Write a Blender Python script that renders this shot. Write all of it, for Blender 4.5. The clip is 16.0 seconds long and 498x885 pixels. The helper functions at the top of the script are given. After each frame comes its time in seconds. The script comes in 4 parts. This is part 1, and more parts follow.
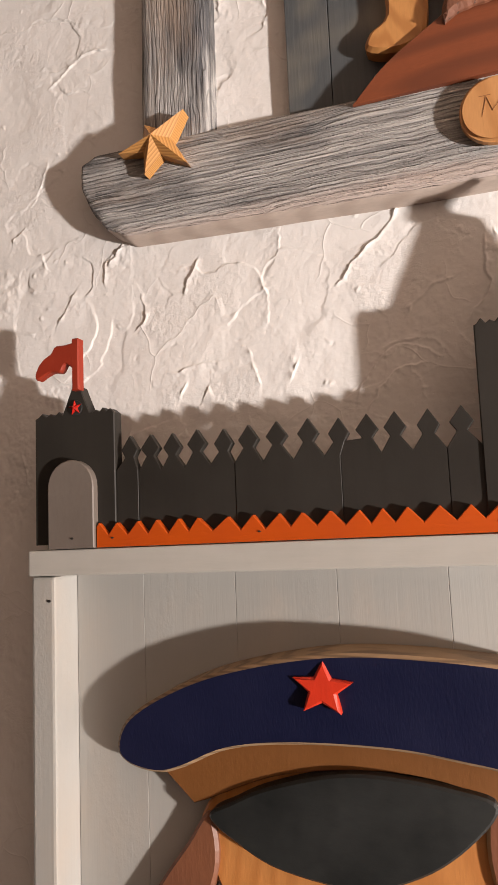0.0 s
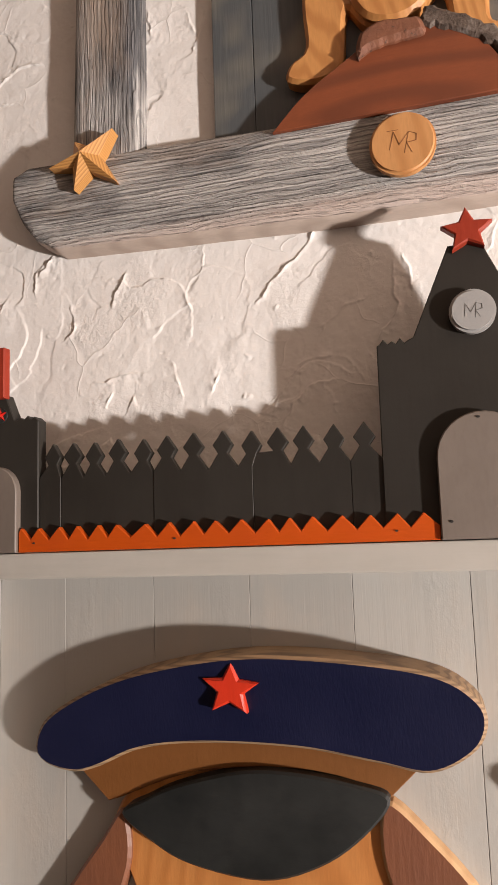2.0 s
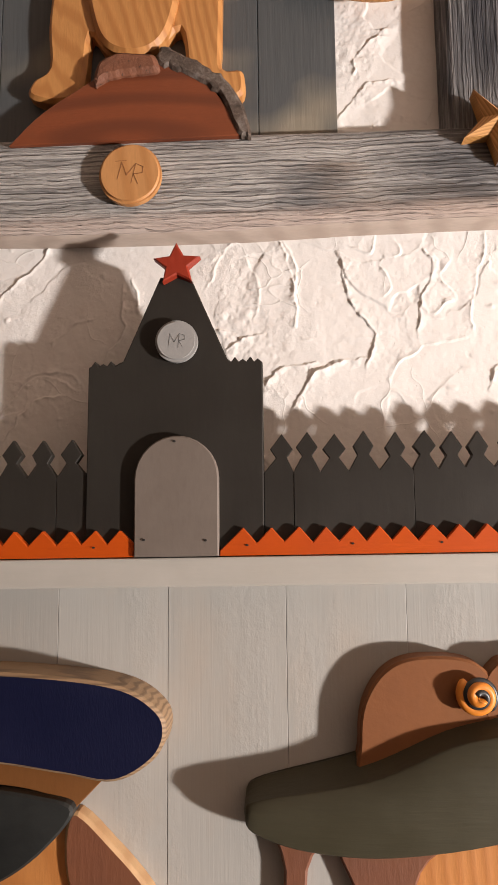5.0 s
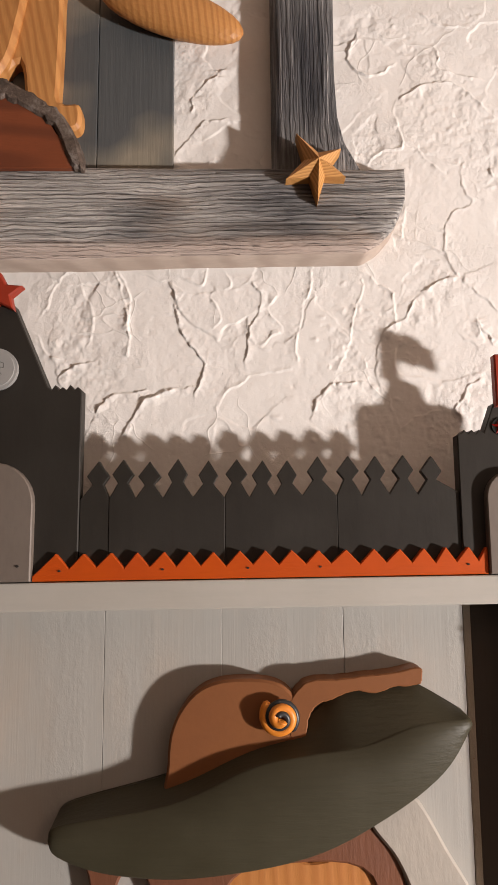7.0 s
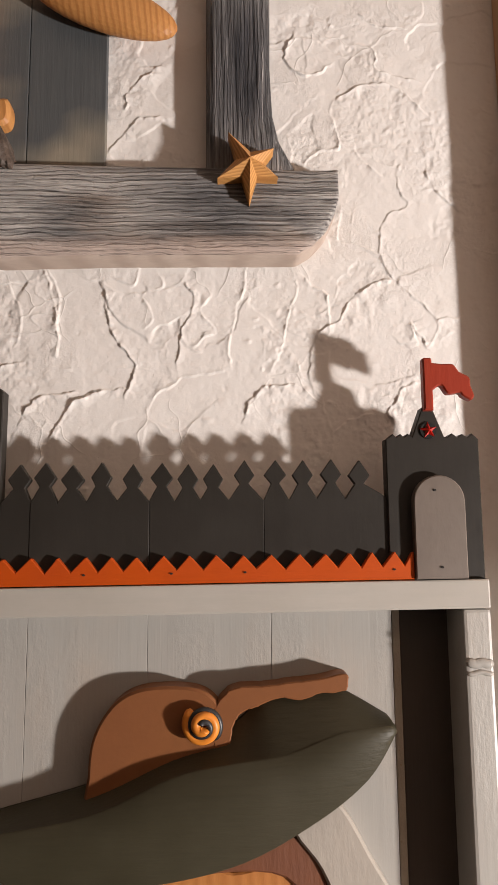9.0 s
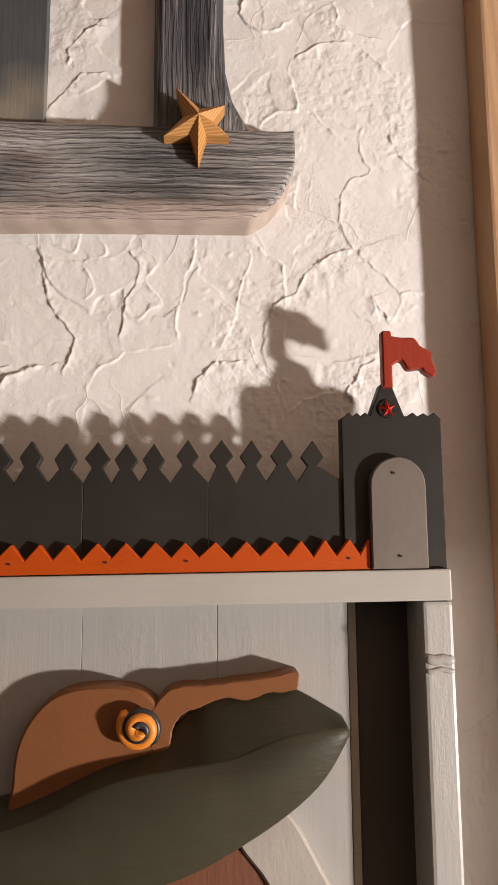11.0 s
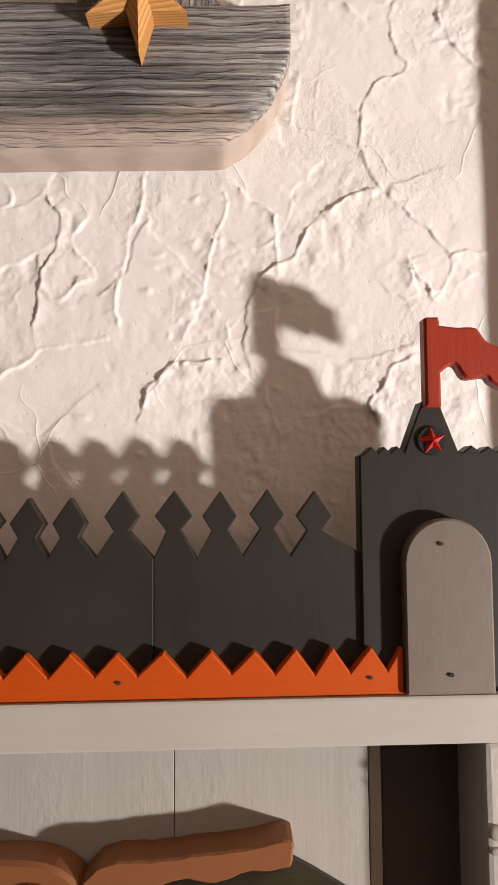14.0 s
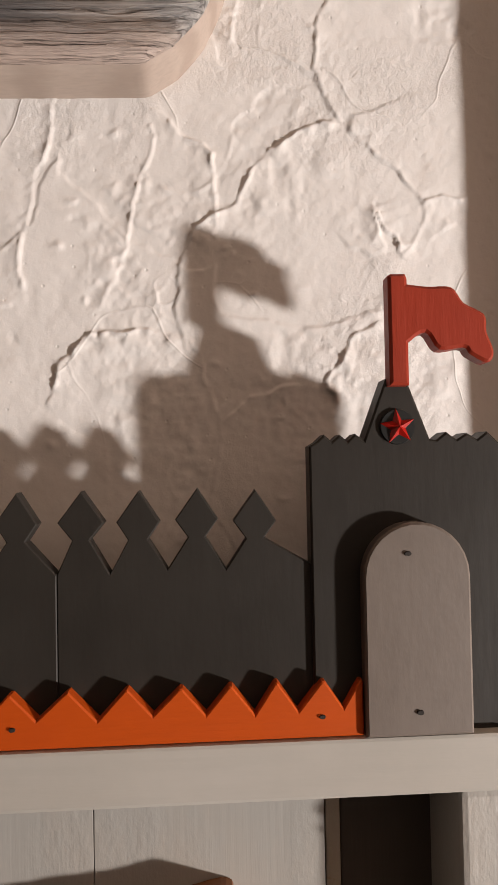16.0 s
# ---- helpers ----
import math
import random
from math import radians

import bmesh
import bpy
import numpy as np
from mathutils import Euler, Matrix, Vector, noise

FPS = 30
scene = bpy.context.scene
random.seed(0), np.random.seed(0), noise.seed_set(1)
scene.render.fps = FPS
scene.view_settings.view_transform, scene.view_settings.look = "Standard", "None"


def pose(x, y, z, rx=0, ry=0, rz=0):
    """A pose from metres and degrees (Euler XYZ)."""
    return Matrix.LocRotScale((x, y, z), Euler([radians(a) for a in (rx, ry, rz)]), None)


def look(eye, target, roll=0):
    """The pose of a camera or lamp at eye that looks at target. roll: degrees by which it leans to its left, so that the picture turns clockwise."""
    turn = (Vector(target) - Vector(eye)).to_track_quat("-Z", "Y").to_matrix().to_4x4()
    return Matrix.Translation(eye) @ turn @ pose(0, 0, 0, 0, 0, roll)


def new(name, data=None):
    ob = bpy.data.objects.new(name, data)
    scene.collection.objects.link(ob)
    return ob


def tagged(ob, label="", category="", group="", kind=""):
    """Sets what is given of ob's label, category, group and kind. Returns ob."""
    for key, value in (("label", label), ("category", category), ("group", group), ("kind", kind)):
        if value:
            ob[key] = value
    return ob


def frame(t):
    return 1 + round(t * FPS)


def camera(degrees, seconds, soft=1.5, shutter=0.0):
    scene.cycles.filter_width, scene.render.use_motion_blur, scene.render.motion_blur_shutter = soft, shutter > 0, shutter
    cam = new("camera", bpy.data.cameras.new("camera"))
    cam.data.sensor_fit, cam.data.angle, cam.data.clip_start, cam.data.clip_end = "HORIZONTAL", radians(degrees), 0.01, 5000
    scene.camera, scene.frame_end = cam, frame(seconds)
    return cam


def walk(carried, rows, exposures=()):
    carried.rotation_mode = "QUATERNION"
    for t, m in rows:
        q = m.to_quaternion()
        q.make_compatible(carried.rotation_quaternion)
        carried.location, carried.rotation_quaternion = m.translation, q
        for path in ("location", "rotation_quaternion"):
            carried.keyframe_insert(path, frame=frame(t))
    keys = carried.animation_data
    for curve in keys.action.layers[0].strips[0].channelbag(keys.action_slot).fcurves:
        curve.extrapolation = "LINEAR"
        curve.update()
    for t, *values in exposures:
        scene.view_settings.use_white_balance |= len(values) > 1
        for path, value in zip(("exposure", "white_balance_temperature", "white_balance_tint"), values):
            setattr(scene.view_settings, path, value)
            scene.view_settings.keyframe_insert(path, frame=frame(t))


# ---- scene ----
cam = camera(41.0, 16.0)
PATH = [
    (0, (0.107, 0.036, 2.083), (-0.528, 1.919, 2.308), -2.4),
    (0.5, (0.116, 0.026, 2.087), (-0.498, 1.917, 2.306), -2.1),
    (1, (0.138, 0.022, 2.085), (-0.452, 1.92, 2.308), -2.0),
    (1.5, (0.153, 0.02, 2.085), (-0.405, 1.927, 2.309), -2.0),
    (2, (0.172, 0.017, 2.088), (-0.353, 1.934, 2.315), -1.9),
    (2.5, (0.2, 0.022, 2.083), (-0.274, 1.952, 2.314), -1.8),
    (3, (0.216, 0.026, 2.083), (-0.187, 1.972, 2.304), -1.5),
    (3.5, (0.24, 0.029, 2.084), (-0.104, 1.987, 2.305), -1.0),
    (4, (0.28, 0.027, 2.091), (-0.005, 1.994, 2.316), -0.9),
    (4.5, (0.326, 0.025, 2.094), (0.127, 2.003, 2.321), -0.6),
    (5, (0.36, 0.019, 2.1), (0.238, 2.002, 2.329), -0.6),
    (5.2, (0.375, 0.012, 2.101), (0.285, 1.997, 2.334), -0.6),
    (7.3, (0.546, 0.0, 2.118), (0.56, 1.983, 2.381), -0.5),
    (7.5, (0.554, 0.0, 2.119), (0.572, 1.983, 2.378), -0.5),
    (8, (0.565, 0.005, 2.115), (0.594, 1.987, 2.375), -0.6),
    (8.5, (0.584, 0.005, 2.119), (0.649, 1.986, 2.385), -0.8),
    (9, (0.594, 0.011, 2.121), (0.662, 1.993, 2.382), -0.5),
    (9.5, (0.61, 0.017, 2.118), (0.696, 1.997, 2.384), -0.4),
    (10, (0.618, 0.021, 2.112), (0.748, 2.0, 2.375), -0.5),
    (10.2, (0.618, 0.026, 2.099), (0.761, 2.003, 2.367), -0.4),
    (12.3, (0.689, 0.179, 2.151), (0.74, 2.168, 2.354), -0.3),
    (12.5, (0.684, 0.191, 2.162), (0.774, 2.18, 2.351), -0.4),
    (13, (0.691, 0.228, 2.18), (0.746, 2.22, 2.344), -0.4),
    (13.5, (0.69, 0.283, 2.196), (0.721, 2.276, 2.341), -0.7),
    (14, (0.699, 0.324, 2.209), (0.731, 2.319, 2.332), -0.5),
    (14.5, (0.711, 0.359, 2.209), (0.759, 2.354, 2.307), -0.9),
    (15, (0.719, 0.377, 2.213), (0.778, 2.374, 2.294), -0.8),
    (15.5, (0.727, 0.402, 2.218), (0.788, 2.398, 2.284), -0.8),
    (16, (0.735, 0.413, 2.222), (0.815, 2.409, 2.268), -1.1),
]
walk(cam, [(t, look(eye, target, roll)) for t, eye, target, roll in PATH], [(0.0, 0.66), (3.0, 0.52), (5.0, 0.34), (8.0, -0.15), (12.0, -0.13), (14.0, -0.07), (15.0, -0.2), (16.0, -0.38)])


# ---- light ----
world = bpy.data.worlds.new("room_dark")
world.use_nodes = True
world.node_tree.nodes["Background"].inputs[0].default_value = (0.02, 0.018, 0.016, 1)
world.node_tree.nodes["Background"].inputs[1].default_value = 1.0
scene.world = world

lamp_data = bpy.data.lights.new("room_lamp", "POINT")
lamp_data.energy = 620
lamp_data.color = (1.0, 0.915, 0.865)
lamp_data.shadow_soft_size = 0.080
room_lamp = new("room_lamp", lamp_data)
room_lamp.location = (3.11, -0.754, 1.226)


# ---- materials ----
def mix_rgb(nt, fac, a, b, kind="MIX"):
    n = nt.nodes.new("ShaderNodeMix")
    n.data_type, n.blend_type = "RGBA", kind
    for sock, v in ((n.inputs[0], fac), (n.inputs[6], a), (n.inputs[7], b)):
        if hasattr(v, "is_linked"):
            nt.links.new(v, sock)
        elif isinstance(v, (int, float)):
            sock.default_value = v
        else:
            sock.default_value = (*v, 1)
    return n.outputs[2]


def coords(nt, scale=(1, 1, 1), turn=(0, 0, 0)):
    tc = nt.nodes.new("ShaderNodeTexCoord")
    m = nt.nodes.new("ShaderNodeMapping")
    m.inputs["Scale"].default_value = scale
    m.inputs["Rotation"].default_value = turn
    nt.links.new(tc.outputs["Object"], m.inputs[0])
    return m.outputs[0]


def noise_tex(nt, vec, scale, detail=4.0, rough=0.55, distortion=0.0):
    n = nt.nodes.new("ShaderNodeTexNoise")
    n.inputs["Scale"].default_value = scale
    n.inputs["Detail"].default_value = detail
    n.inputs["Roughness"].default_value = rough
    n.inputs["Distortion"].default_value = distortion
    nt.links.new(vec, n.inputs["Vector"])
    return n.outputs["Fac"]


def ramp(nt, fac, stops):
    n = nt.nodes.new("ShaderNodeValToRGB")
    while len(n.color_ramp.elements) < len(stops):
        n.color_ramp.elements.new(0.5)
    for e, (p, c) in zip(n.color_ramp.elements, stops):
        e.position = p
        e.color = (*c, 1) if not isinstance(c, (int, float)) else (c, c, c, 1)
    nt.links.new(fac, n.inputs[0])
    return n.outputs[0]


def bump(nt, height, strength, distance, under=None):
    n = nt.nodes.new("ShaderNodeBump")
    n.inputs["Strength"].default_value = strength
    n.inputs["Distance"].default_value = distance
    nt.links.new(height, n.inputs["Height"])
    if under is not None:
        nt.links.new(under, n.inputs["Normal"])
    return n.outputs[0]


def material(name):
    m = bpy.data.materials.new(name)
    m.use_nodes = True
    return m, m.node_tree, m.node_tree.nodes["Principled BSDF"]


def set_in(nt, sock, v):
    if hasattr(v, "is_linked"):
        nt.links.new(v, sock)
    else:
        sock.default_value = v


def painted(name, a, b, rough=0.5, grain=(12, 12, 3), grain_scale=60, grain_bump=0.25, wear=None, wear_at=0.68, shift=0.0, spec=0.5):
    """Brushed paint on wood: two close tones, brush grain, sparse wear through to the wood."""
    m, nt, p = material(name)
    big = noise_tex(nt, coords(nt, (1, 1, 1)), 9, 5, 0.6)
    fine = noise_tex(nt, coords(nt, grain), grain_scale, 4, 0.6)
    col = mix_rgb(nt, ramp(nt, big, [(0.3, 0.0), (0.7, 1.0)]), a, b)
    col = mix_rgb(nt, ramp(nt, fine, [(0.45, 0.0), (0.85, 0.3)]), col, tuple(0.72 * v for v in a))
    if wear:
        spots = noise_tex(nt, coords(nt, (1, 1, 1)), 140, 6, 0.7)
        col = mix_rgb(nt, ramp(nt, spots, [(wear_at, 0.0), (wear_at + 0.05, 0.8)]), col, wear)
    if shift:
        info = nt.nodes.new("ShaderNodeObjectInfo")
        col = mix_rgb(nt, ramp(nt, info.outputs["Random"], [(0.0, 0.0), (1.0, shift)]), col, tuple(0.6 * v for v in b))
    nt.links.new(col, p.inputs["Base Color"])
    set_in(nt, p.inputs["Roughness"], ramp(nt, big, [(0.2, rough - 0.08), (0.8, rough + 0.12)]))
    p.inputs["Specular IOR Level"].default_value = spec
    nt.links.new(bump(nt, fine, grain_bump, 0.002, bump(nt, big, 0.15, 0.006)), p.inputs["Normal"])
    return m


def plaster_material():
    m, nt, p = material("rough_white_plaster")
    v = coords(nt)
    big = noise_tex(nt, v, 3.0, 5, 0.6)
    mid = noise_tex(nt, v, 38, 6, 0.6)
    fine = noise_tex(nt, v, 260, 5, 0.65)
    col = mix_rgb(nt, ramp(nt, big, [(0.35, 0.0), (0.7, 1.0)]), (0.80, 0.775, 0.75), (0.75, 0.715, 0.68))
    col = mix_rgb(nt, ramp(nt, mid, [(0.55, 0.0), (0.8, 0.5)]), col, (0.68, 0.63, 0.585))
    nt.links.new(col, p.inputs["Base Color"])
    p.inputs["Roughness"].default_value = 0.82
    p.inputs["Specular IOR Level"].default_value = 0.25
    def math_node(op, x, y):
        n = nt.nodes.new("ShaderNodeMath")
        n.operation = op
        for sock, val in zip(n.inputs, (x, y)):
            set_in(nt, sock, val)
        return n.outputs[0]

    def warped(amount, scale):
        n = nt.nodes.new("ShaderNodeTexNoise")
        n.inputs["Scale"].default_value = scale
        n.inputs["Detail"].default_value = 3.0
        nt.links.new(v, n.inputs["Vector"])
        sub = nt.nodes.new("ShaderNodeVectorMath")
        sub.operation = "MULTIPLY_ADD"
        sub.inputs[1].default_value = (amount, amount, amount)
        nt.links.new(n.outputs["Color"], sub.inputs[0])
        nt.links.new(v, sub.inputs[2])
        return sub.outputs[0]

    def smears(scale, amount, wscale, wide, lo, hi, mask_scale):
        """Trowel lips: thin raised lines round cells, broken up, with a small step from cell to cell."""
        w = warped(amount, wscale)
        edge = nt.nodes.new("ShaderNodeTexVoronoi")
        edge.feature = "DISTANCE_TO_EDGE"
        edge.inputs["Scale"].default_value = scale
        nt.links.new(w, edge.inputs["Vector"])
        cell = nt.nodes.new("ShaderNodeTexVoronoi")
        cell.inputs["Scale"].default_value = scale
        nt.links.new(w, cell.inputs["Vector"])
        ridge = ramp(nt, edge.outputs["Distance"], [(0.0, 1.0), (wide, 0.25), (wide * 3.5, 0.0)])
        keep = ramp(nt, noise_tex(nt, v, mask_scale, 2, 0.5), [(lo, 0.0), (hi, 1.0)])
        tone = nt.nodes.new("ShaderNodeSeparateColor")
        nt.links.new(cell.outputs["Color"], tone.inputs[0])
        return math_node("MULTIPLY", math_node("ADD", ridge, math_node("MULTIPLY", tone.outputs[0], 0.35)), keep)

    pores = nt.nodes.new("ShaderNodeTexVoronoi")
    pores.inputs["Scale"].default_value = 75
    nt.links.new(v, pores.inputs["Vector"])
    pit = ramp(nt, pores.outputs["Distance"], [(0.0, 0.0), (0.10, 1.0)])
    grit = math_node("MULTIPLY", noise_tex(nt, v, 120, 7, 0.7), ramp(nt, noise_tex(nt, v, 9, 2, 0.5), [(0.52, 0.0), (0.62, 1.0)]))
    n1 = bump(nt, pit, 0.32, 0.0015)
    n2 = bump(nt, smears(9, 0.16, 6, 0.012, 0.50, 0.57, 7), 0.35, 0.0018, n1)
    n4 = bump(nt, grit, 0.6, 0.0028, n2)
    nt.links.new(bump(nt, fine, 0.32, 0.0011, n4), p.inputs["Normal"])
    return m


def weathered_wood(name, along):
    """Sand-blasted grey wood: raised pale grain, dark blue-grey scorched stains, warm bare patches. along: 'x' or 'z'."""
    m, nt, p = material(name)
    stretch = (0.7, 30, 30) if along == "x" else (30, 30, 0.7)
    soft = (1.5, 4, 5) if along == "x" else (6, 4, 1.5)
    v = coords(nt, stretch)
    grain = noise_tex(nt, v, 7.5, 6, 0.62, 0.6)
    fibres = noise_tex(nt, v, 24, 4, 0.6, 0.3)
    stain = noise_tex(nt, coords(nt, soft), 2.4, 4, 0.55, 0.3)
    bare = noise_tex(nt, coords(nt, soft), 2.1, 4, 0.6, 0.2)
    lines = nt.nodes.new("ShaderNodeTexWave")
    lines.wave_type, lines.bands_direction = "BANDS", "Z" if along == "x" else "X"
    lines.inputs["Scale"].default_value = 52
    lines.inputs["Distortion"].default_value = 14.0
    lines.inputs["Detail"].default_value = 3.0
    lines.inputs["Detail Scale"].default_value = 0.35
    lines.inputs["Detail Roughness"].default_value = 0.62
    nt.links.new(coords(nt, (0.35, 1, 1) if along == "x" else (1, 1, 0.35)), lines.inputs["Vector"])
    furrow = ramp(nt, lines.outputs["Fac"], [(0.02, 0.0), (0.30, 1.0)])
    col = ramp(nt, grain, [(0.30, (0.10, 0.096, 0.096)), (0.42, (0.27, 0.257, 0.248)), (0.55, (0.48, 0.46, 0.44)), (0.72, (0.70, 0.67, 0.64))])
    col = mix_rgb(nt, ramp(nt, stain, [(0.51, 0.0), (0.66, 0.85)]), col, ramp(nt, grain, [(0.4, (0.014, 0.016, 0.022)), (0.58, (0.07, 0.073, 0.085)), (0.75, (0.34, 0.335, 0.34))]))
    col = mix_rgb(nt, ramp(nt, bare, [(0.56, 0.0), (0.70, 0.5)]), col, (0.46, 0.34, 0.25))
    col = mix_rgb(nt, ramp(nt, fibres, [(0.5, 0.0), (0.8, 0.4)]), col, (0.62, 0.59, 0.56))
    for spot, size in ((((0.42, -0.04, 0.07), 0.16), ((-0.20, -0.04, 0.10), 0.07)) if along == "x" else (((0.45, -0.04, 0.28), 0.26),)):
        tc = nt.nodes.new("ShaderNodeTexCoord")
        far = nt.nodes.new("ShaderNodeVectorMath")
        far.operation = "DISTANCE"
        far.inputs[1].default_value = spot
        nt.links.new(tc.outputs["Object"], far.inputs[0])
        edge = nt.nodes.new("ShaderNodeMath")
        edge.operation = "MULTIPLY_ADD"
        edge.inputs[1].default_value = 0.25
        nt.links.new(stain, edge.inputs[0])
        nt.links.new(far.outputs["Value"], edge.inputs[2])
        col = mix_rgb(nt, ramp(nt, edge.outputs[0], [(size * 0.75, 0.8), (size * 1.6, 0.0)]), col, ramp(nt, grain, [(0.42, (0.012, 0.014, 0.02)), (0.58, (0.06, 0.063, 0.075)), (0.70, (0.36, 0.35, 0.35))]))
    col = mix_rgb(nt, ramp(nt, furrow, [(0.0, 0.26), (0.8, 0.0)]), col, (0.05, 0.047, 0.047))
    if along == "x":
        tc = nt.nodes.new("ShaderNodeTexCoord")
        sep = nt.nodes.new("ShaderNodeSeparateXYZ")
        nt.links.new(tc.outputs["Object"], sep.inputs[0])
        wob = nt.nodes.new("ShaderNodeMath")
        wob.operation = "MULTIPLY_ADD"
        wob.inputs[1].default_value = -0.012
        nt.links.new(bare, wob.inputs[0])
        nt.links.new(sep.outputs["Z"], wob.inputs[2])
        col = mix_rgb(nt, ramp(nt, wob.outputs[0], [(0.018, 0.75), (0.034, 0.0)]), col, (0.60, 0.48, 0.42))
    nt.links.new(col, p.inputs["Base Color"])
    p.inputs["Roughness"].default_value = 0.78
    p.inputs["Specular IOR Level"].default_value = 0.3
    nt.links.new(bump(nt, fibres, 0.5, 0.002, bump(nt, furrow, 0.75, 0.0028, bump(nt, grain, 0.9, 0.006))), p.inputs["Normal"])
    return m


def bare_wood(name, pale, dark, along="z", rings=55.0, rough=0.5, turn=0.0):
    """Varnished soft wood with growth rings as curved bands."""
    m, nt, p = material(name)
    s = {"x": (0.22, 1, 1), "z": (1, 1, 0.14), "y": (1, 0.2, 1)}[along]
    v = coords(nt, s, (0, turn, 0))
    w = nt.nodes.new("ShaderNodeTexWave")
    w.wave_type, w.rings_direction = "RINGS", "Y" if along != "y" else "Z"
    w.inputs["Scale"].default_value = rings
    w.inputs["Distortion"].default_value = 5.0
    w.inputs["Detail"].default_value = 3.0
    w.inputs["Detail Scale"].default_value = 0.6
    nt.links.new(v, w.inputs["Vector"])
    fine = noise_tex(nt, coords(nt, tuple(k * 9 for k in s)), 45, 4, 0.6)
    big = noise_tex(nt, coords(nt), 7, 4, 0.6)
    col = mix_rgb(nt, ramp(nt, w.outputs["Fac"], [(0.35, 0.0), (0.95, 0.6)]), pale, dark)
    col = mix_rgb(nt, ramp(nt, fine, [(0.4, 0.0), (0.75, 0.4)]), col, tuple(0.7 * k for k in pale))
    col = mix_rgb(nt, ramp(nt, big, [(0.4, 0.0), (0.75, 0.35)]), col, dark)
    nt.links.new(col, p.inputs["Base Color"])
    p.inputs["Roughness"].default_value = rough
    nt.links.new(bump(nt, fine, 0.2, 0.001, bump(nt, w.outputs["Fac"], 0.12, 0.0015)), p.inputs["Normal"])
    return m


def layered_pine():
    """Varnished pine cut across its growth layers, which show as contour bands on carved facets."""
    m, nt, p = material("pine_star_wood")
    w = nt.nodes.new("ShaderNodeTexWave")
    w.bands_direction, w.wave_profile = "Y", "SAW"
    for key, val in (("Scale", 105.0), ("Distortion", 1.6), ("Detail", 2.0), ("Detail Scale", 0.35)):
        w.inputs[key].default_value = val
    nt.links.new(coords(nt, (1, 1, 1), (0.12, 0.0, 0.10)), w.inputs["Vector"])
    fine = noise_tex(nt, coords(nt, (20, 60, 60)), 12, 4, 0.6)
    col = mix_rgb(nt, ramp(nt, w.outputs["Fac"], [(0.25, 0.0), (0.88, 0.85), (1.0, 0.2)]), (0.62, 0.325, 0.105), (0.36, 0.140, 0.034))
    col = mix_rgb(nt, ramp(nt, fine, [(0.45, 0.0), (0.8, 0.35)]), col, (0.46, 0.21, 0.06))
    nt.links.new(col, p.inputs["Base Color"])
    p.inputs["Roughness"].default_value = 0.48
    nt.links.new(bump(nt, fine, 0.15, 0.001), p.inputs["Normal"])
    return m


def stained_panel_material():
    m, nt, p = material("blue_grey_stained_board")
    fine = noise_tex(nt, coords(nt, (30, 30, 1.4)), 8, 5, 0.6)
    patch = noise_tex(nt, coords(nt, (1, 1, 1.2)), 7.5, 2, 0.4)
    col = mix_rgb(nt, fine, (0.052, 0.058, 0.063), (0.10, 0.108, 0.112))
    col = mix_rgb(nt, ramp(nt, patch, [(0.50, 0.0), (0.72, 0.85)]), col, mix_rgb(nt, fine, (0.22, 0.19, 0.14), (0.34, 0.30, 0.23)))
    nt.links.new(col, p.inputs["Base Color"])
    p.inputs["Roughness"].default_value = 0.62
    nt.links.new(bump(nt, fine, 0.3, 0.0015), p.inputs["Normal"])
    return m


def bark_material():
    m, nt, p = material("dark_rough_bark")
    a = noise_tex(nt, coords(nt), 45, 8, 0.7)
    b = noise_tex(nt, coords(nt), 160, 5, 0.7)
    nt.links.new(ramp(nt, a, [(0.3, (0.03, 0.022, 0.018)), (0.5, (0.12, 0.085, 0.065)), (0.7, (0.27, 0.235, 0.21))]), p.inputs["Base Color"])
    p.inputs["Roughness"].default_value = 0.85
    nt.links.new(bump(nt, b, 0.6, 0.002, bump(nt, a, 1.0, 0.008)), p.inputs["Normal"])
    return m




def white_boards():
    """Old off-white gloss paint on boards: soft brush marks, warm stains, rollered patches, a tone of its own for each board."""
    m, nt, p = material("off_white_brushed_paint")
    brush = noise_tex(nt, coords(nt, (30, 30, 0.8)), 9, 5, 0.6)
    stain = noise_tex(nt, coords(nt, (2.2, 1, 0.9)), 5, 6, 0.65)
    roller = noise_tex(nt, coords(nt, (1, 1, 0.6)), 150, 4, 0.6)
    where = noise_tex(nt, coords(nt, (3.0, 1, 0.7)), 4, 2, 0.5)
    zone = ramp(nt, where, [(0.48, 0.0), (0.60, 1.0)])
    info = nt.nodes.new("ShaderNodeObjectInfo")
    col = mix_rgb(nt, ramp(nt, info.outputs["Random"], [(0.0, 0.0), (1.0, 1.0)]), (0.40, 0.388, 0.362), (0.335, 0.321, 0.297))
    col = mix_rgb(nt, ramp(nt, stain, [(0.5, 0.0), (0.75, 0.6)]), col, (0.40, 0.345, 0.29))
    col = mix_rgb(nt, ramp(nt, brush, [(0.5, 0.0), (0.8, 0.4)]), col, (0.35, 0.335, 0.31))
    nt.links.new(col, p.inputs["Base Color"])
    nt.links.new(ramp(nt, stain, [(0.3, 0.34), (0.7, 0.52)]), p.inputs["Roughness"])
    high = nt.nodes.new("ShaderNodeMath")
    high.operation = "MULTIPLY"
    nt.links.new(roller, high.inputs[0])
    nt.links.new(zone, high.inputs[1])
    n1 = bump(nt, high.outputs[0], 0.38, 0.0018)
    nt.links.new(bump(nt, brush, 0.2, 0.0012, n1), p.inputs["Normal"])
    return m


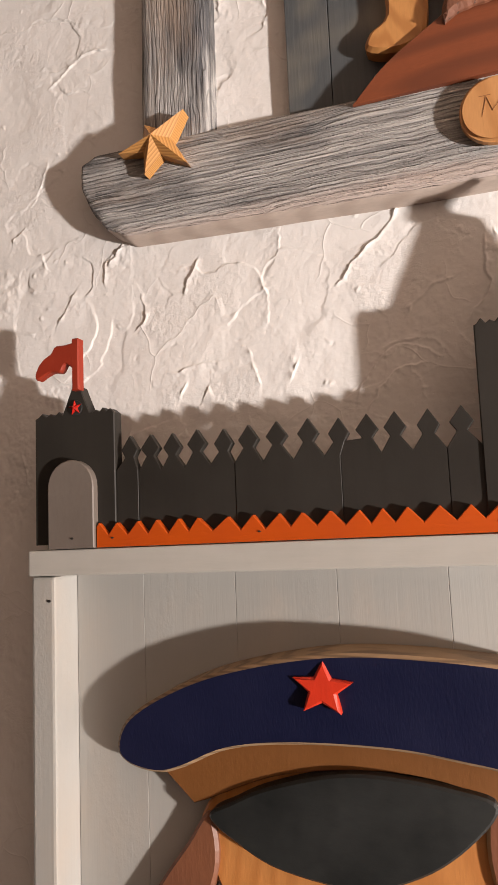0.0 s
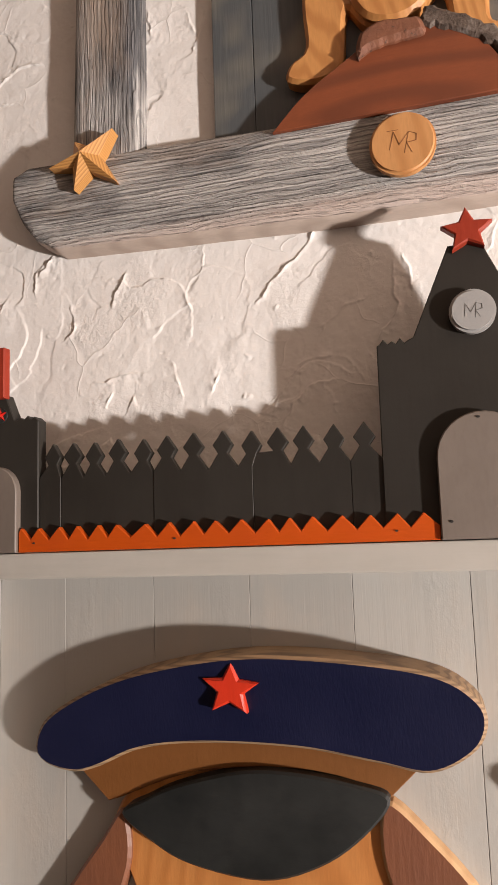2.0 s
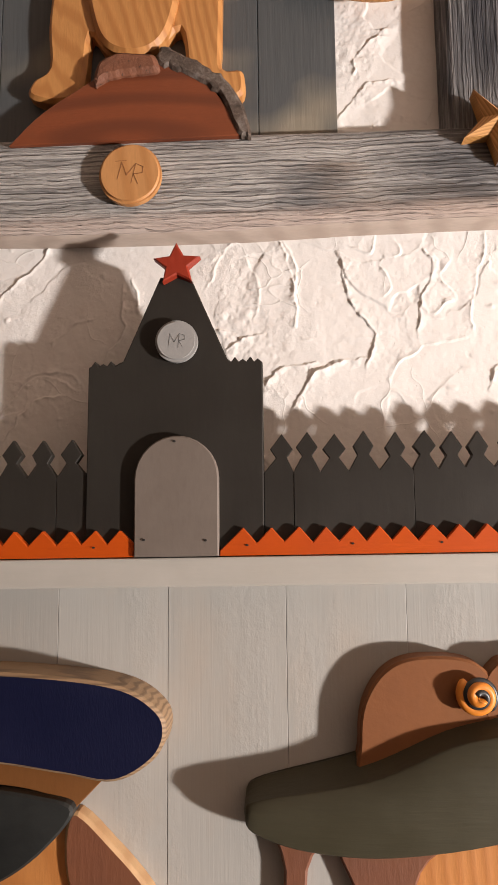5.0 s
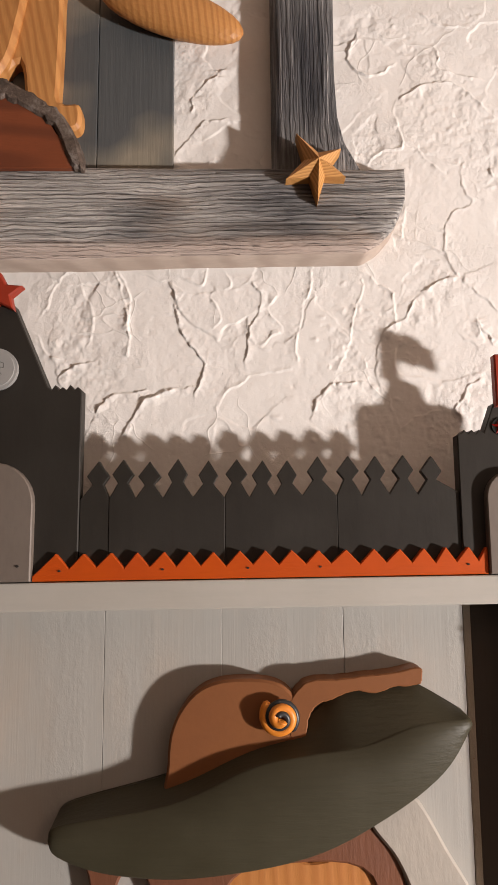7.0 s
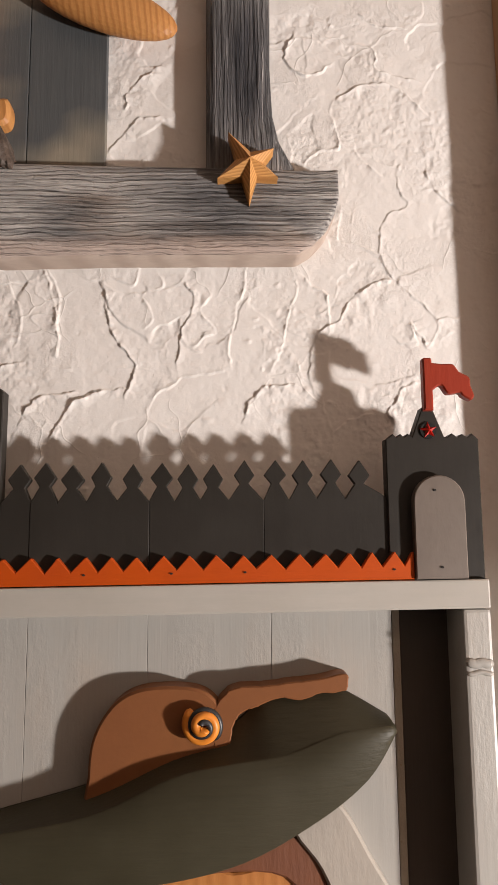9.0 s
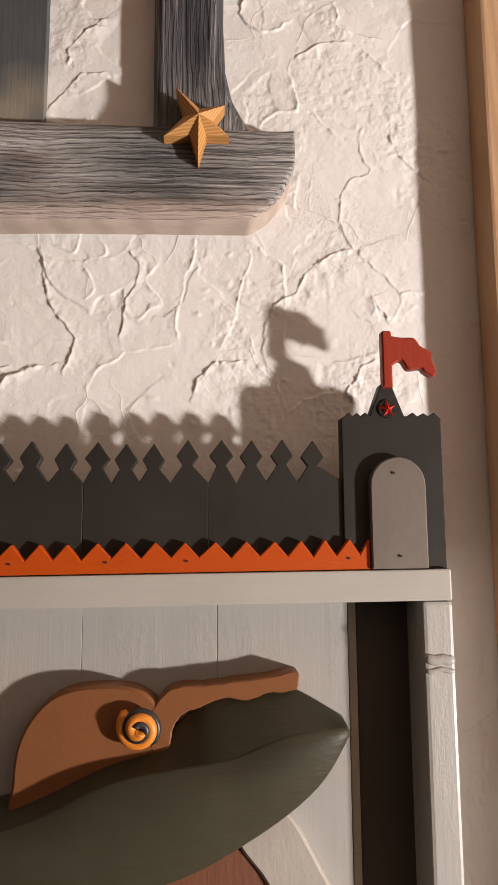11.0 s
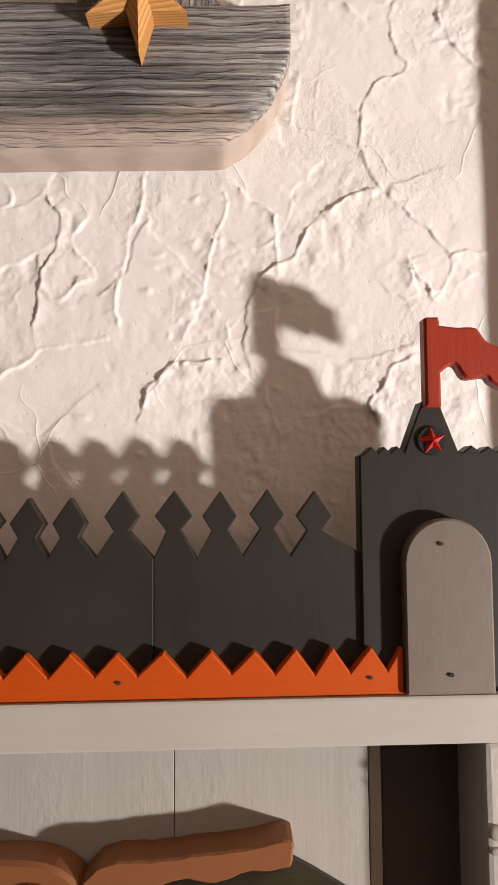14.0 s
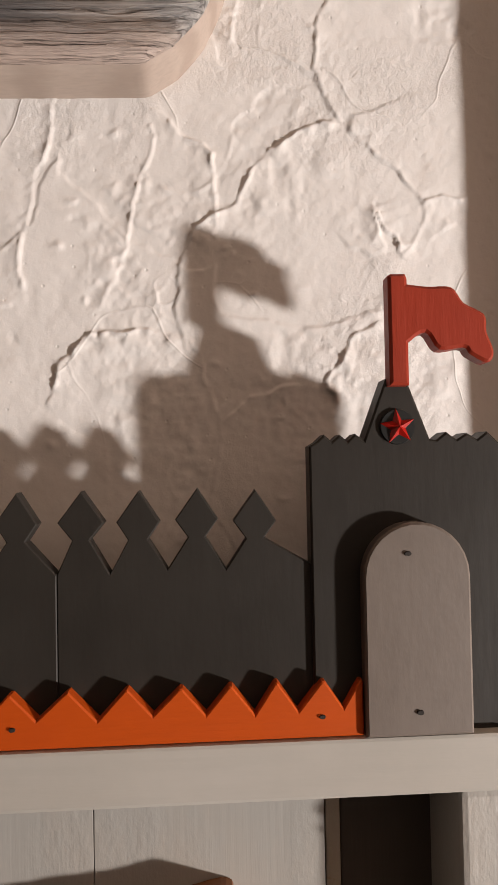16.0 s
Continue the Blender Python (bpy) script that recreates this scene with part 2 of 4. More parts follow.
PLASTER = plaster_material()
WHITE = white_boards()
WHITE_LEVEL = painted("off_white_trim_paint", (0.45, 0.43, 0.395), (0.40, 0.378, 0.34), 0.40, (1.2, 14, 14), 9, 0.12, (0.34, 0.26, 0.19), 0.72)
CHARCOAL = painted("charcoal_paint", (0.0225, 0.0195, 0.0165), (0.029, 0.0255, 0.0215), 0.5, (12, 12, 2), 9, 0.1, (0.13, 0.125, 0.115), 0.73, spec=0.28)
ORANGE = painted("orange_red_paint", (0.50, 0.074, 0.004), (0.44, 0.060, 0.004), 0.48, (2, 30, 30), 10, 0.2, spec=0.28)
RED = painted("red_paint", (0.31, 0.036, 0.016), (0.26, 0.028, 0.012), 0.45, (20, 20, 3), 10, 0.2, spec=0.28)
RED_BRIGHT = painted("bright_red_paint", (0.56, 0.035, 0.012), (0.48, 0.026, 0.010), 0.4, (20, 20, 3), 10, 0.15, (0.55, 0.25, 0.2), 0.74)
GREY = painted("grey_paint", (0.145, 0.118, 0.099), (0.178, 0.147, 0.125), 0.5, (5, 5, 1.5), 45, 0.06, (0.10, 0.065, 0.05), 0.70)
SILVER = painted("silver_grey_paint", (0.34, 0.335, 0.325), (0.29, 0.285, 0.28), 0.45, (20, 20, 20), 10, 0.2)
NAVY = painted("navy_blue_paint", (0.0055, 0.0070, 0.026), (0.0085, 0.0100, 0.034), 0.42, (40, 40, 4), 10, 0.2, (0.06, 0.06, 0.1), 0.75, spec=0.28)
OCHRE = painted("ochre_brown_paint", (0.155, 0.061, 0.017), (0.18, 0.073, 0.022), 0.5, (20, 20, 6), 10, 0.15, spec=0.28)
CLAY = painted("clay_brown_paint", (0.225, 0.088, 0.033), (0.19, 0.072, 0.027), 0.5, (10, 20, 10), 10, 0.15, spec=0.28)
BLACK = painted("black_paint", (0.010, 0.011, 0.011), (0.026, 0.027, 0.026), 0.42, (6, 20, 14), 9, 0.2, (0.07, 0.07, 0.07), 0.72, spec=0.28)
OLIVE = painted("olive_green_paint", (0.040, 0.035, 0.020), (0.052, 0.046, 0.028), 0.5, (2, 20, 24), 9, 0.3, (0.2, 0.16, 0.1), 0.73, spec=0.28)
LIGHT_GREY = painted("pale_grey_paint", (0.42, 0.38, 0.33), (0.36, 0.325, 0.285), 0.55, (12, 12, 4), 10, 0.3)
HAIR = painted("red_brown_paint", (0.20, 0.075, 0.035), (0.15, 0.055, 0.028), 0.5, (20, 20, 4), 9, 0.3)
ORANGE_CLAY = painted("orange_putty", (0.75, 0.26, 0.03), (0.68, 0.22, 0.025), 0.4, (5, 5, 5), 30, 0.1)
BLACK_CLAY = painted("black_putty", (0.03, 0.032, 0.035), (0.02, 0.021, 0.024), 0.35, (5, 5, 5), 30, 0.1)
LOG_X = weathered_wood("weathered_grey_log", "x")
LOG_Z = weathered_wood("weathered_grey_post", "z")
PINE = bare_wood("varnished_pine", (0.56, 0.265, 0.085), (0.36, 0.135, 0.035), "z", 48)
PINE_Y = bare_wood("varnished_pine_end", (0.55, 0.27, 0.10), (0.42, 0.18, 0.055), "z", 20)
PINE_STAR = layered_pine()
FACE_WOOD = bare_wood("orange_varnished_wood", (0.50, 0.205, 0.058), (0.40, 0.145, 0.036), "z", 22)
BEAM_WOOD = bare_wood("raw_pine_beam", (0.50, 0.32, 0.18), (0.40, 0.22, 0.11), "z", 26, 0.65)
RED_SLICE = bare_wood("red_stained_cut_wood", (0.215, 0.055, 0.019), (0.09, 0.024, 0.011), "x", 9, 0.5)
EDGE_WOOD = bare_wood("bare_wood_edge", (0.33, 0.215, 0.12), (0.08, 0.045, 0.025), "x", 60, 0.65)
RAW_EDGE = bare_wood("pale_raw_wood_edge", (0.52, 0.33, 0.17), (0.40, 0.22, 0.10), "z", 30, 0.7)
LOG_CUT = bare_wood("pale_pink_bare_wood", (0.50, 0.41, 0.35), (0.36, 0.28, 0.23), "x", 26, 0.75)
PANEL = stained_panel_material()
BARK = bark_material()
# dark brown that deepens the right jamb's shadow in the door gap
GAP_SHADE = painted("gap_shade_brown", (0.055, 0.042, 0.033), (0.07, 0.053, 0.042), 0.6, (30, 30, 1), 9, 0.2)
EDGE_PAINT = painted("worn_tan_paint", (0.42, 0.37, 0.30), (0.34, 0.29, 0.23), 0.7, (8, 8, 4), 30, 0.6, (0.3, 0.2, 0.13), 0.62)
GROOVE = painted("burnt_line", (0.24, 0.10, 0.035), (0.2, 0.085, 0.03), 0.8)
SCRATCH = painted("dark_scratch", (0.12, 0.117, 0.112), (0.1, 0.098, 0.094), 0.7)
RED_KNOT = painted("red_brown_knot", (0.26, 0.10, 0.05), (0.10, 0.04, 0.025), 0.7, (6, 6, 6), 25, 0.8, (0.05, 0.03, 0.02), 0.6)
HOLE = painted("dark_nail_hole", (0.015, 0.012, 0.01), (0.02, 0.015, 0.012), 0.8)
FLOOR_WOOD = bare_wood("floor_wood", (0.05, 0.032, 0.022), (0.035, 0.022, 0.015), "x", 14)
CEILING_WHITE = painted("ceiling_tan", (0.40, 0.30, 0.235), (0.37, 0.28, 0.215), 0.8)
ROOM_WALL = painted("brown_wall_paint", (0.045, 0.034, 0.027), (0.038, 0.029, 0.023), 0.8)

m_, nt_, p_ = material("red_clear_plastic")
p_.inputs["Base Color"].default_value = (0.62, 0.02, 0.012, 1)
p_.inputs["Roughness"].default_value = 0.12
p_.inputs["Transmission Weight"].default_value = 0.35
RED_PLASTIC = m_


# ---- building helpers ----
def thing(name, base, label, category, group="", kind=""):
    ob = new(name)
    ob.empty_display_size = 0.02
    ob.location = base
    tagged(ob, label, category, group, kind)
    return ob


def origin_of(ob):
    o = Vector(ob.location)
    while ob.parent:
        ob = ob.parent
        o += Vector(ob.location)
    return o


def part(name, bm, mats, parent=None, label="", smooth=False):
    """Links a bmesh given in world metres as one mesh object under its parent."""
    if parent is not None:
        bmesh.ops.translate(bm, verts=bm.verts, vec=-origin_of(parent))
    bmesh.ops.recalc_face_normals(bm, faces=bm.faces)
    me = bpy.data.meshes.new(name)
    bm.to_mesh(me)
    bm.free()
    for m in (mats if isinstance(mats, (list, tuple)) else [mats]):
        me.materials.append(m)
    if smooth:
        for f in me.polygons:
            f.use_smooth = True
    ob = new(name, me)
    ob.parent = parent
    if label:
        ob["label"] = label
    return ob


def curve_loop(pts, steps=5, closed=True):
    """Catmull-Rom through a few control points."""
    out, n = [], len(pts)
    for i in range(n if closed else n - 1):
        p = [pts[(i + k) % n] if closed else pts[min(max(i + k, 0), n - 1)] for k in (-1, 0, 1, 2)]
        for s in range(steps):
            t = s / steps
            out.append(tuple(0.5 * (2 * p[1][a] + (p[2][a] - p[0][a]) * t + (2 * p[0][a] - 5 * p[1][a] + 4 * p[2][a] - p[3][a]) * t * t
                             + (3 * p[1][a] - p[0][a] - 3 * p[2][a] + p[3][a]) * t ** 3) for a in (0, 1)))
    if not closed:
        out.append(pts[-1])
    return out


def board(pts, y0, y1, edge=0.0012, bm=None, mat=0, rim=None, jitter=0.0):
    """A sawn board: outline pts (x, z), front at y0, back at y1, its front edge eased by edge."""
    bm = bm or bmesh.new()
    rnd = random.Random(round(1000 * (pts[0][0] + 3 * pts[0][1] + len(pts))))
    pts = [(x + rnd.uniform(-jitter, jitter), z + rnd.uniform(-jitter, jitter)) for x, z in pts]
    area = sum(a[0] * b[1] - b[0] * a[1] for a, b in zip(pts, pts[1:] + pts[:1]))
    if area < 0:
        pts = pts[::-1]
    n = len(pts)
    inset = []
    for i in range(n):
        a, b, c = Vector(pts[i - 1]), Vector(pts[i]), Vector(pts[(i + 1) % n])
        d1, d2 = (b - a), (c - b)
        n1, n2 = Vector((-d1.y, d1.x)), Vector((-d2.y, d2.x))
        n1 = n1.normalized() if n1.length > 1e-9 else n2.normalized()
        n2 = n2.normalized() if n2.length > 1e-9 else n1
        k = (n1 + n2)
        k = k / max(0.5, k.length_squared / 2) if k.length > 1e-6 else n1
        inset.append(b + k * edge)
    front = [bm.verts.new((p.x, y0, p.y)) for p in inset]
    side = [bm.verts.new((x, y0 + edge, z)) for x, z in pts]
    back = [bm.verts.new((x, y1, z)) for x, z in pts]
    faces = [bm.faces.new(front), bm.faces.new(back[::-1])]
    for f in faces:
        f.normal_update()
    rims = []
    for i in range(n):
        j = (i + 1) % n
        rims.append(bm.faces.new((front[i], side[i], side[j], front[j])))
        rims.append(bm.faces.new((side[i], back[i], back[j], side[j])))
    for f in faces + rims:
        f.material_index = mat
    if rim is not None:
        for f in rims:
            f.material_index = rim
    bmesh.ops.triangulate(bm, faces=faces)
    return bm


def block(x0, x1, y0, y1, z0, z1, edge=0.002, bm=None, mat=0):
    bm = bm or bmesh.new()
    r = bmesh.ops.create_cube(bm, size=1, matrix=Matrix.LocRotScale(((x0 + x1) / 2, (y0 + y1) / 2, (z0 + z1) / 2), None, (x1 - x0, y1 - y0, z1 - z0)))
    vs = r["verts"]
    fs = {f for v in vs for f in v.link_faces}
    for f in fs:
        f.material_index = mat
    if edge:
        es = {e for v in vs for e in v.link_edges}
        bmesh.ops.bevel(bm, geom=list(es), offset=edge, segments=2, affect="EDGES", profile=0.6)
    return bm


def rise(x):
    """The head board climbs a little towards its far end."""
    return 0.008 * (x - 0.2)


def lifted(pts):
    return [(x, z + rise(x)) for x, z in pts]


def star_points(cx, cz, r_out, r_in, turn=90.0):
    return [(cx + (r_out if k % 2 == 0 else r_in) * math.cos(radians(turn + 36 * k)), cz + (r_out if k % 2 == 0 else r_in) * math.sin(radians(turn + 36 * k))) for k in range(10)]


def tube(points, radius, bm=None, sides=8, mat=0, flat=1.0):
    """A round strand along 3D points, tapered at the ends."""
    bm = bm or bmesh.new()
    rings = []
    for i, p in enumerate(points):
        a, b = Vector(points[max(i - 1, 0)]), Vector(points[min(i + 1, len(points) - 1)])
        d = (b - a).normalized()
        u = d.cross(Vector((0, 1, 0))).normalized()
        w = d.cross(u).normalized()
        r = radius * (0.55 if i in (0, len(points) - 1) else 1.0)
        rings.append([bm.verts.new(Vector(p) + u * r * math.cos(2 * math.pi * k / sides) + w * r * flat * math.sin(2 * math.pi * k / sides)) for k in range(sides)])
    fs = []
    for a, b in zip(rings, rings[1:]):
        for k in range(sides):
            fs.append(bm.faces.new((a[k], a[(k + 1) % sides], b[(k + 1) % sides], b[k])))
    fs += [bm.faces.new(rings[0][::-1]), bm.faces.new(rings[-1])]
    for f in fs:
        f.material_index = mat
    return bm


def nail(parent, x, y, z, r=0.0016):
    bm = bmesh.new()
    bmesh.ops.create_cone(bm, cap_ends=True, segments=8, radius1=r, radius2=r * 0.8, depth=0.002, matrix=Matrix.Translation((x, y - 0.0002, z)) @ Matrix.Rotation(radians(90), 4, "X") @ Matrix.Diagonal((1.5, 1, 1, 1)))
    return part("nail_head", bm, HOLE, parent, "small dark nail head")


# ---- the room ----
LIPS = []


def lip(*points):
    """One raised trowel edge in the plaster, along a few (x, z) points."""
    LIPS.append(curve_loop(list(points), 5, False))


lip((0.837, 2.624), (0.834, 2.591), (0.842, 2.567), (0.818, 2.549), (0.807, 2.517), (0.809, 2.481), (0.824, 2.457), (0.852, 2.428), (0.879, 2.400), (0.867, 2.359))
lip((0.879, 2.400), (0.894, 2.405), (0.914, 2.405))
lip((0.771, 2.438), (0.790, 2.451), (0.807, 2.457), (0.824, 2.457))
lip((0.771, 2.438), (0.746, 2.400), (0.721, 2.384), (0.706, 2.344), (0.710, 2.298))
lip((0.690, 2.456), (0.690, 2.436), (0.672, 2.384), (0.655, 2.327))
lip((0.625, 2.476), (0.610, 2.419), (0.599, 2.374), (0.602, 2.336))
lip((0.487, 2.273), (0.501, 2.295), (0.529, 2.318), (0.557, 2.327), (0.590, 2.331))
lip((0.615, 2.260), (0.629, 2.294), (0.652, 2.309), (0.702, 2.307))
lip((0.506, 2.467), (0.509, 2.444), (0.486, 2.435), (0.495, 2.398), (0.484, 2.386))
lip((0.540, 2.455), (0.548, 2.423), (0.534, 2.369), (0.530, 2.340))
lip((0.574, 2.431), (0.557, 2.414), (0.579, 2.385), (0.545, 2.363))
lip((0.693, 2.465), (0.727, 2.435), (0.732, 2.389))
lip((0.701, 2.619), (0.722, 2.643), (0.751, 2.652), (0.743, 2.691))
lip((0.752, 2.556), (0.745, 2.517), (0.760, 2.508))
lip((0.811, 2.260), (0.811, 2.274), (0.826, 2.302), (0.849, 2.316))
lip((0.850, 2.370), (0.843, 2.394), (0.867, 2.359))
lip((0.920, 2.557), (0.886, 2.587), (0.875, 2.630))
lip((0.735, 2.247), (0.752, 2.261), (0.791, 2.272))
lip((0.805, 2.612), (0.783, 2.636), (0.774, 2.655))
lip((0.369, 2.245), (0.391, 2.283), (0.428, 2.309), (0.473, 2.301))
lip((0.349, 2.474), (0.370, 2.410), (0.371, 2.348))
lip((0.430, 2.450), (0.444, 2.379), (0.473, 2.339), (0.462, 2.293))
lip((0.246, 2.380), (0.262, 2.353), (0.292, 2.341))
lip((0.304, 2.450), (0.324, 2.403), (0.318, 2.364))
lip((0.445, 2.458), (0.472, 2.449), (0.478, 2.477))
lip((0.430, 2.638), (0.471, 2.685), (0.506, 2.693))
lip((0.455, 2.706), (0.470, 2.740), (0.506, 2.775))
lip((0.693, 2.828), (0.679, 2.788), (0.703, 2.758), (0.744, 2.775))
lip((0.750, 2.723), (0.791, 2.744), (0.839, 2.740), (0.885, 2.692))
lip((0.324, 2.260), (0.346, 2.294), (0.398, 2.302))
lip((0.787, 2.855), (0.811, 2.837), (0.852, 2.833))
lip((0.805, 2.802), (0.812, 2.766), (0.872, 2.753))
lip((-0.048, 2.378), (-0.010, 2.422), (0.026, 2.453), (0.039, 2.479))
lip((-0.144, 2.339), (-0.139, 2.372), (-0.147, 2.418), (-0.121, 2.439), (-0.119, 2.476))
lip((-0.388, 2.459), (-0.359, 2.491), (-0.321, 2.495))
lip((-0.293, 2.287), (-0.248, 2.296), (-0.213, 2.301))
lip((-0.275, 2.253), (-0.261, 2.276))
lip((-0.028, 2.223), (-0.007, 2.264), (0.032, 2.292), (0.077, 2.276))
lip((-0.017, 2.211), (0.015, 2.255), (0.062, 2.270))
lip((0.041, 2.329), (0.073, 2.361), (0.100, 2.369))
lip((0.116, 2.314), (0.140, 2.357), (0.139, 2.411))
lip((0.154, 2.424), (0.160, 2.393), (0.162, 2.370))
lip((-0.330, 2.409), (-0.325, 2.374), (-0.344, 2.359))
lip((-0.266, 2.402), (-0.248, 2.434), (-0.243, 2.450))
lip((-0.170, 2.309), (-0.158, 2.260))
lip((-0.112, 2.265), (-0.099, 2.291))
lip((-0.205, 2.752), (-0.214, 2.781), (-0.191, 2.822), (-0.200, 2.852))
lip((-0.136, 2.837), (-0.123, 2.798), (-0.133, 2.773))
lip((-0.487, 2.769), (-0.419, 2.812), (-0.379, 2.806))
lip((-0.391, 2.439), (-0.386, 2.473), (-0.343, 2.491))
lip((-0.475, 2.381), (-0.439, 2.438))
lip((-0.514, 2.587), (-0.488, 2.646))
lip((-0.499, 2.501), (-0.489, 2.463))
lip((-0.557, 2.520), (-0.530, 2.553))
lip((-0.542, 2.197), (-0.527, 2.145))
lip((-0.563, 1.708), (-0.548, 1.756))
lip((0.355, 2.471), (0.373, 2.427), (0.368, 2.350))
lip((0.252, 2.408), (0.279, 2.462), (0.309, 2.472))
lip((0.362, 2.241), (0.396, 2.289), (0.440, 2.310))
lip((0.278, 2.322), (0.301, 2.337), (0.327, 2.340))
lip((-0.010, 2.260), (0.020, 2.294), (0.059, 2.297))


def plaster_relief(xs, zs):
    """Heights of hand-trowelled plaster over the columns xs and rows zs: overlapping smears with raised lips, in metres."""
    rng = np.random.default_rng(7)
    x0, z0, x1, z1 = xs[0], zs[0], xs[-1], zs[-1]
    X, Z = np.meshgrid(xs, zs)

    def value_noise(scale, seed):
        r = np.random.default_rng(seed)
        gx, gz = (X - x0) / scale, (Z - z0) / scale
        g = r.standard_normal((int(gz.max()) + 3, int(gx.max()) + 3))
        i, j = gz.astype(int), gx.astype(int)
        fz, fx = gz - i, gx - j
        fz, fx = fz * fz * (3 - 2 * fz), fx * fx * (3 - 2 * fx)
        return (g[i, j] * (1 - fx) + g[i, j + 1] * fx) * (1 - fz) + (g[i + 1, j] * (1 - fx) + g[i + 1, j + 1] * fx) * fz

    def window(xa, xb, za, zb):
        ia, ib = np.searchsorted(zs, (za, zb))
        ja, jb = np.searchsorted(xs, (xa, xb))
        return slice(ia, ib), slice(ja, jb)

    small_x = 0.0022 * value_noise(0.016, 2) + 0.0007 * value_noise(0.006, 12)
    small_z = 0.0022 * value_noise(0.016, 4) + 0.0007 * value_noise(0.006, 13)
    wx = 0.012 * value_noise(0.05, 1) + small_x
    wz = 0.012 * value_noise(0.05, 3) + small_z
    rough = value_noise(0.011, 5) + 0.6 * value_noise(0.005, 6) + 0.35 * value_noise(0.0027, 16)
    H = 0.0009 * value_noise(0.11, 8)
    U, V = X + wx, Z + wz
    for k in range(300):
        cx, cz = x0 + rng.random() * (x1 - x0), z0 + rng.random() * (z1 - z0)
        a = rng.uniform(0, math.pi)
        ra, rb = rng.uniform(0.055, 0.14), rng.uniform(0.028, 0.066)
        bend = rng.uniform(-5, 5)
        win = window(cx - 0.2, cx + 0.2, cz - 0.2, cz + 0.2)
        u, v = U[win] - cx, V[win] - cz
        p = u * math.cos(a) + v * math.sin(a)
        q = -u * math.sin(a) + v * math.cos(a) + bend * p * p
        d = np.sqrt((p / ra) ** 2 + (q / rb) ** 2)
        near = d < 1.35
        dist = (d - 1) * rb
        side = np.clip(0.5 + 0.9 * (p / ra * math.cos(k) + q / rb * math.sin(k)), 0, 1)
        width = 0.0012 + 0.02 * (1 - side) ** 2
        inside = np.clip(-dist / width + 0.5, 0, 1)
        tilt_p, tilt_q = rng.normal(0, 0.006), rng.normal(0, 0.011)
        coarse = 0.00034 if rng.random() < 0.22 else 0.00006
        flat = rng.normal(0, 0.0005) + tilt_p * p + tilt_q * q + coarse * rough[win]
        h = H[win]
        h = np.where(near, h * (1 - 0.9 * inside) + flat * 0.9 * inside, h)
        top = rng.uniform(0.0, 0.0006) * side * np.clip(0.65 + 0.5 * rough[win], 0.1, 1.2)
        H[win] = h + np.where(near, top * np.exp(-(dist / 0.0012) ** 2), 0)
    # the pronounced edges: a crisp step on one side, a long fall on the other
    U, V = X + small_x, Z + small_z
    for n, pts in enumerate(LIPS):
        px, pz = [p[0] for p in pts], [p[1] for p in pts]
        win = window(min(px) - 0.03, max(px) + 0.03, min(pz) - 0.03, max(pz) + 0.03)
        u, v = U[win], V[win]
        best, signed, along = np.full(u.shape, 9.0), np.zeros(u.shape), np.zeros(u.shape)
        for k, (a, b) in enumerate(zip(pts, pts[1:])):
            dx, dz = b[0] - a[0], b[1] - a[1]
            ll = dx * dx + dz * dz + 1e-12
            t = np.clip(((u - a[0]) * dx + (v - a[1]) * dz) / ll, 0, 1)
            d = np.hypot(u - a[0] - t * dx, v - a[1] - t * dz)
            less = d < best
            best = np.where(less, d, best)
            signed = np.where(less, np.sign((u - a[0]) * dz - (v - a[1]) * dx) * d, signed)
            along = np.where(less, (k + t) / (len(pts) - 1), along)
        tall = rng.uniform(0.0016, 0.0029) * np.clip(4 * np.minimum(along, 1 - along) + 0.35, 0, 1) * np.clip(0.85 + 0.3 * rough[win], 0.35, 1.3)
        sgn = signed if n % 3 else -signed
        H[win] += tall * np.where(sgn > 0, 0.6 * np.exp(-sgn / 0.008) + 0.4 * np.exp(-sgn / 0.0016), np.exp(-(sgn / 0.0010) ** 2))
    # specks and pits left by the trowel
    for k in range(620):
        cx, cz, r = x0 + rng.random() * (x1 - x0), z0 + rng.random() * (z1 - z0), rng.uniform(0.0014, 0.0036)
        win = window(cx - 3 * r, cx + 3 * r, cz - 3 * r, cz + 3 * r)
        H[win] += rng.choice((-0.7, 1.0, 1.0)) * 0.4 * r * np.exp(-(((U[win] - cx) * rng.uniform(0.5, 1)) ** 2 + (V[win] - cz) ** 2) / (r * r * 0.6))
    H += 0.00008 * rough
    return X, Z, H


WALL_Y = 0.875
XS = np.arange(-0.63, 1.005, 0.00135)
ZS = np.concatenate([np.arange(1.62, 2.09, 0.004), np.arange(2.09, 2.93, 0.0013)])
NX, NZ = len(XS), len(ZS)
gx, gz, gh = plaster_relief(XS, ZS)
verts = np.stack([gx.ravel(), (WALL_Y - gh).ravel(), gz.ravel()], 1)
ids = np.arange(NX * NZ).reshape(NZ, NX)
quads = np.stack([ids[:-1, :-1].ravel(), ids[:-1, 1:].ravel(), ids[1:, 1:].ravel(), ids[1:, :-1].ravel()], 1)
wx0, wx1, wz0, wz1 = gx[0, 0], gx[0, -1], gz[0, 0], gz[-1, 0]
nv = len(verts)
box = [(x, y, z) for y in (WALL_Y + 0.006, WALL_Y + 0.16) for x, z in ((-2.6, 0.0), (4.0, 0.0), (4.0, 3.1), (-2.6, 3.1))]
side_faces = [[nv + k for k in f] for f in ((0, 1, 2, 3), (7, 6, 5, 4), (0, 4, 5, 1), (1, 5, 6, 2), (2, 6, 7, 3), (3, 7, 4, 0))]
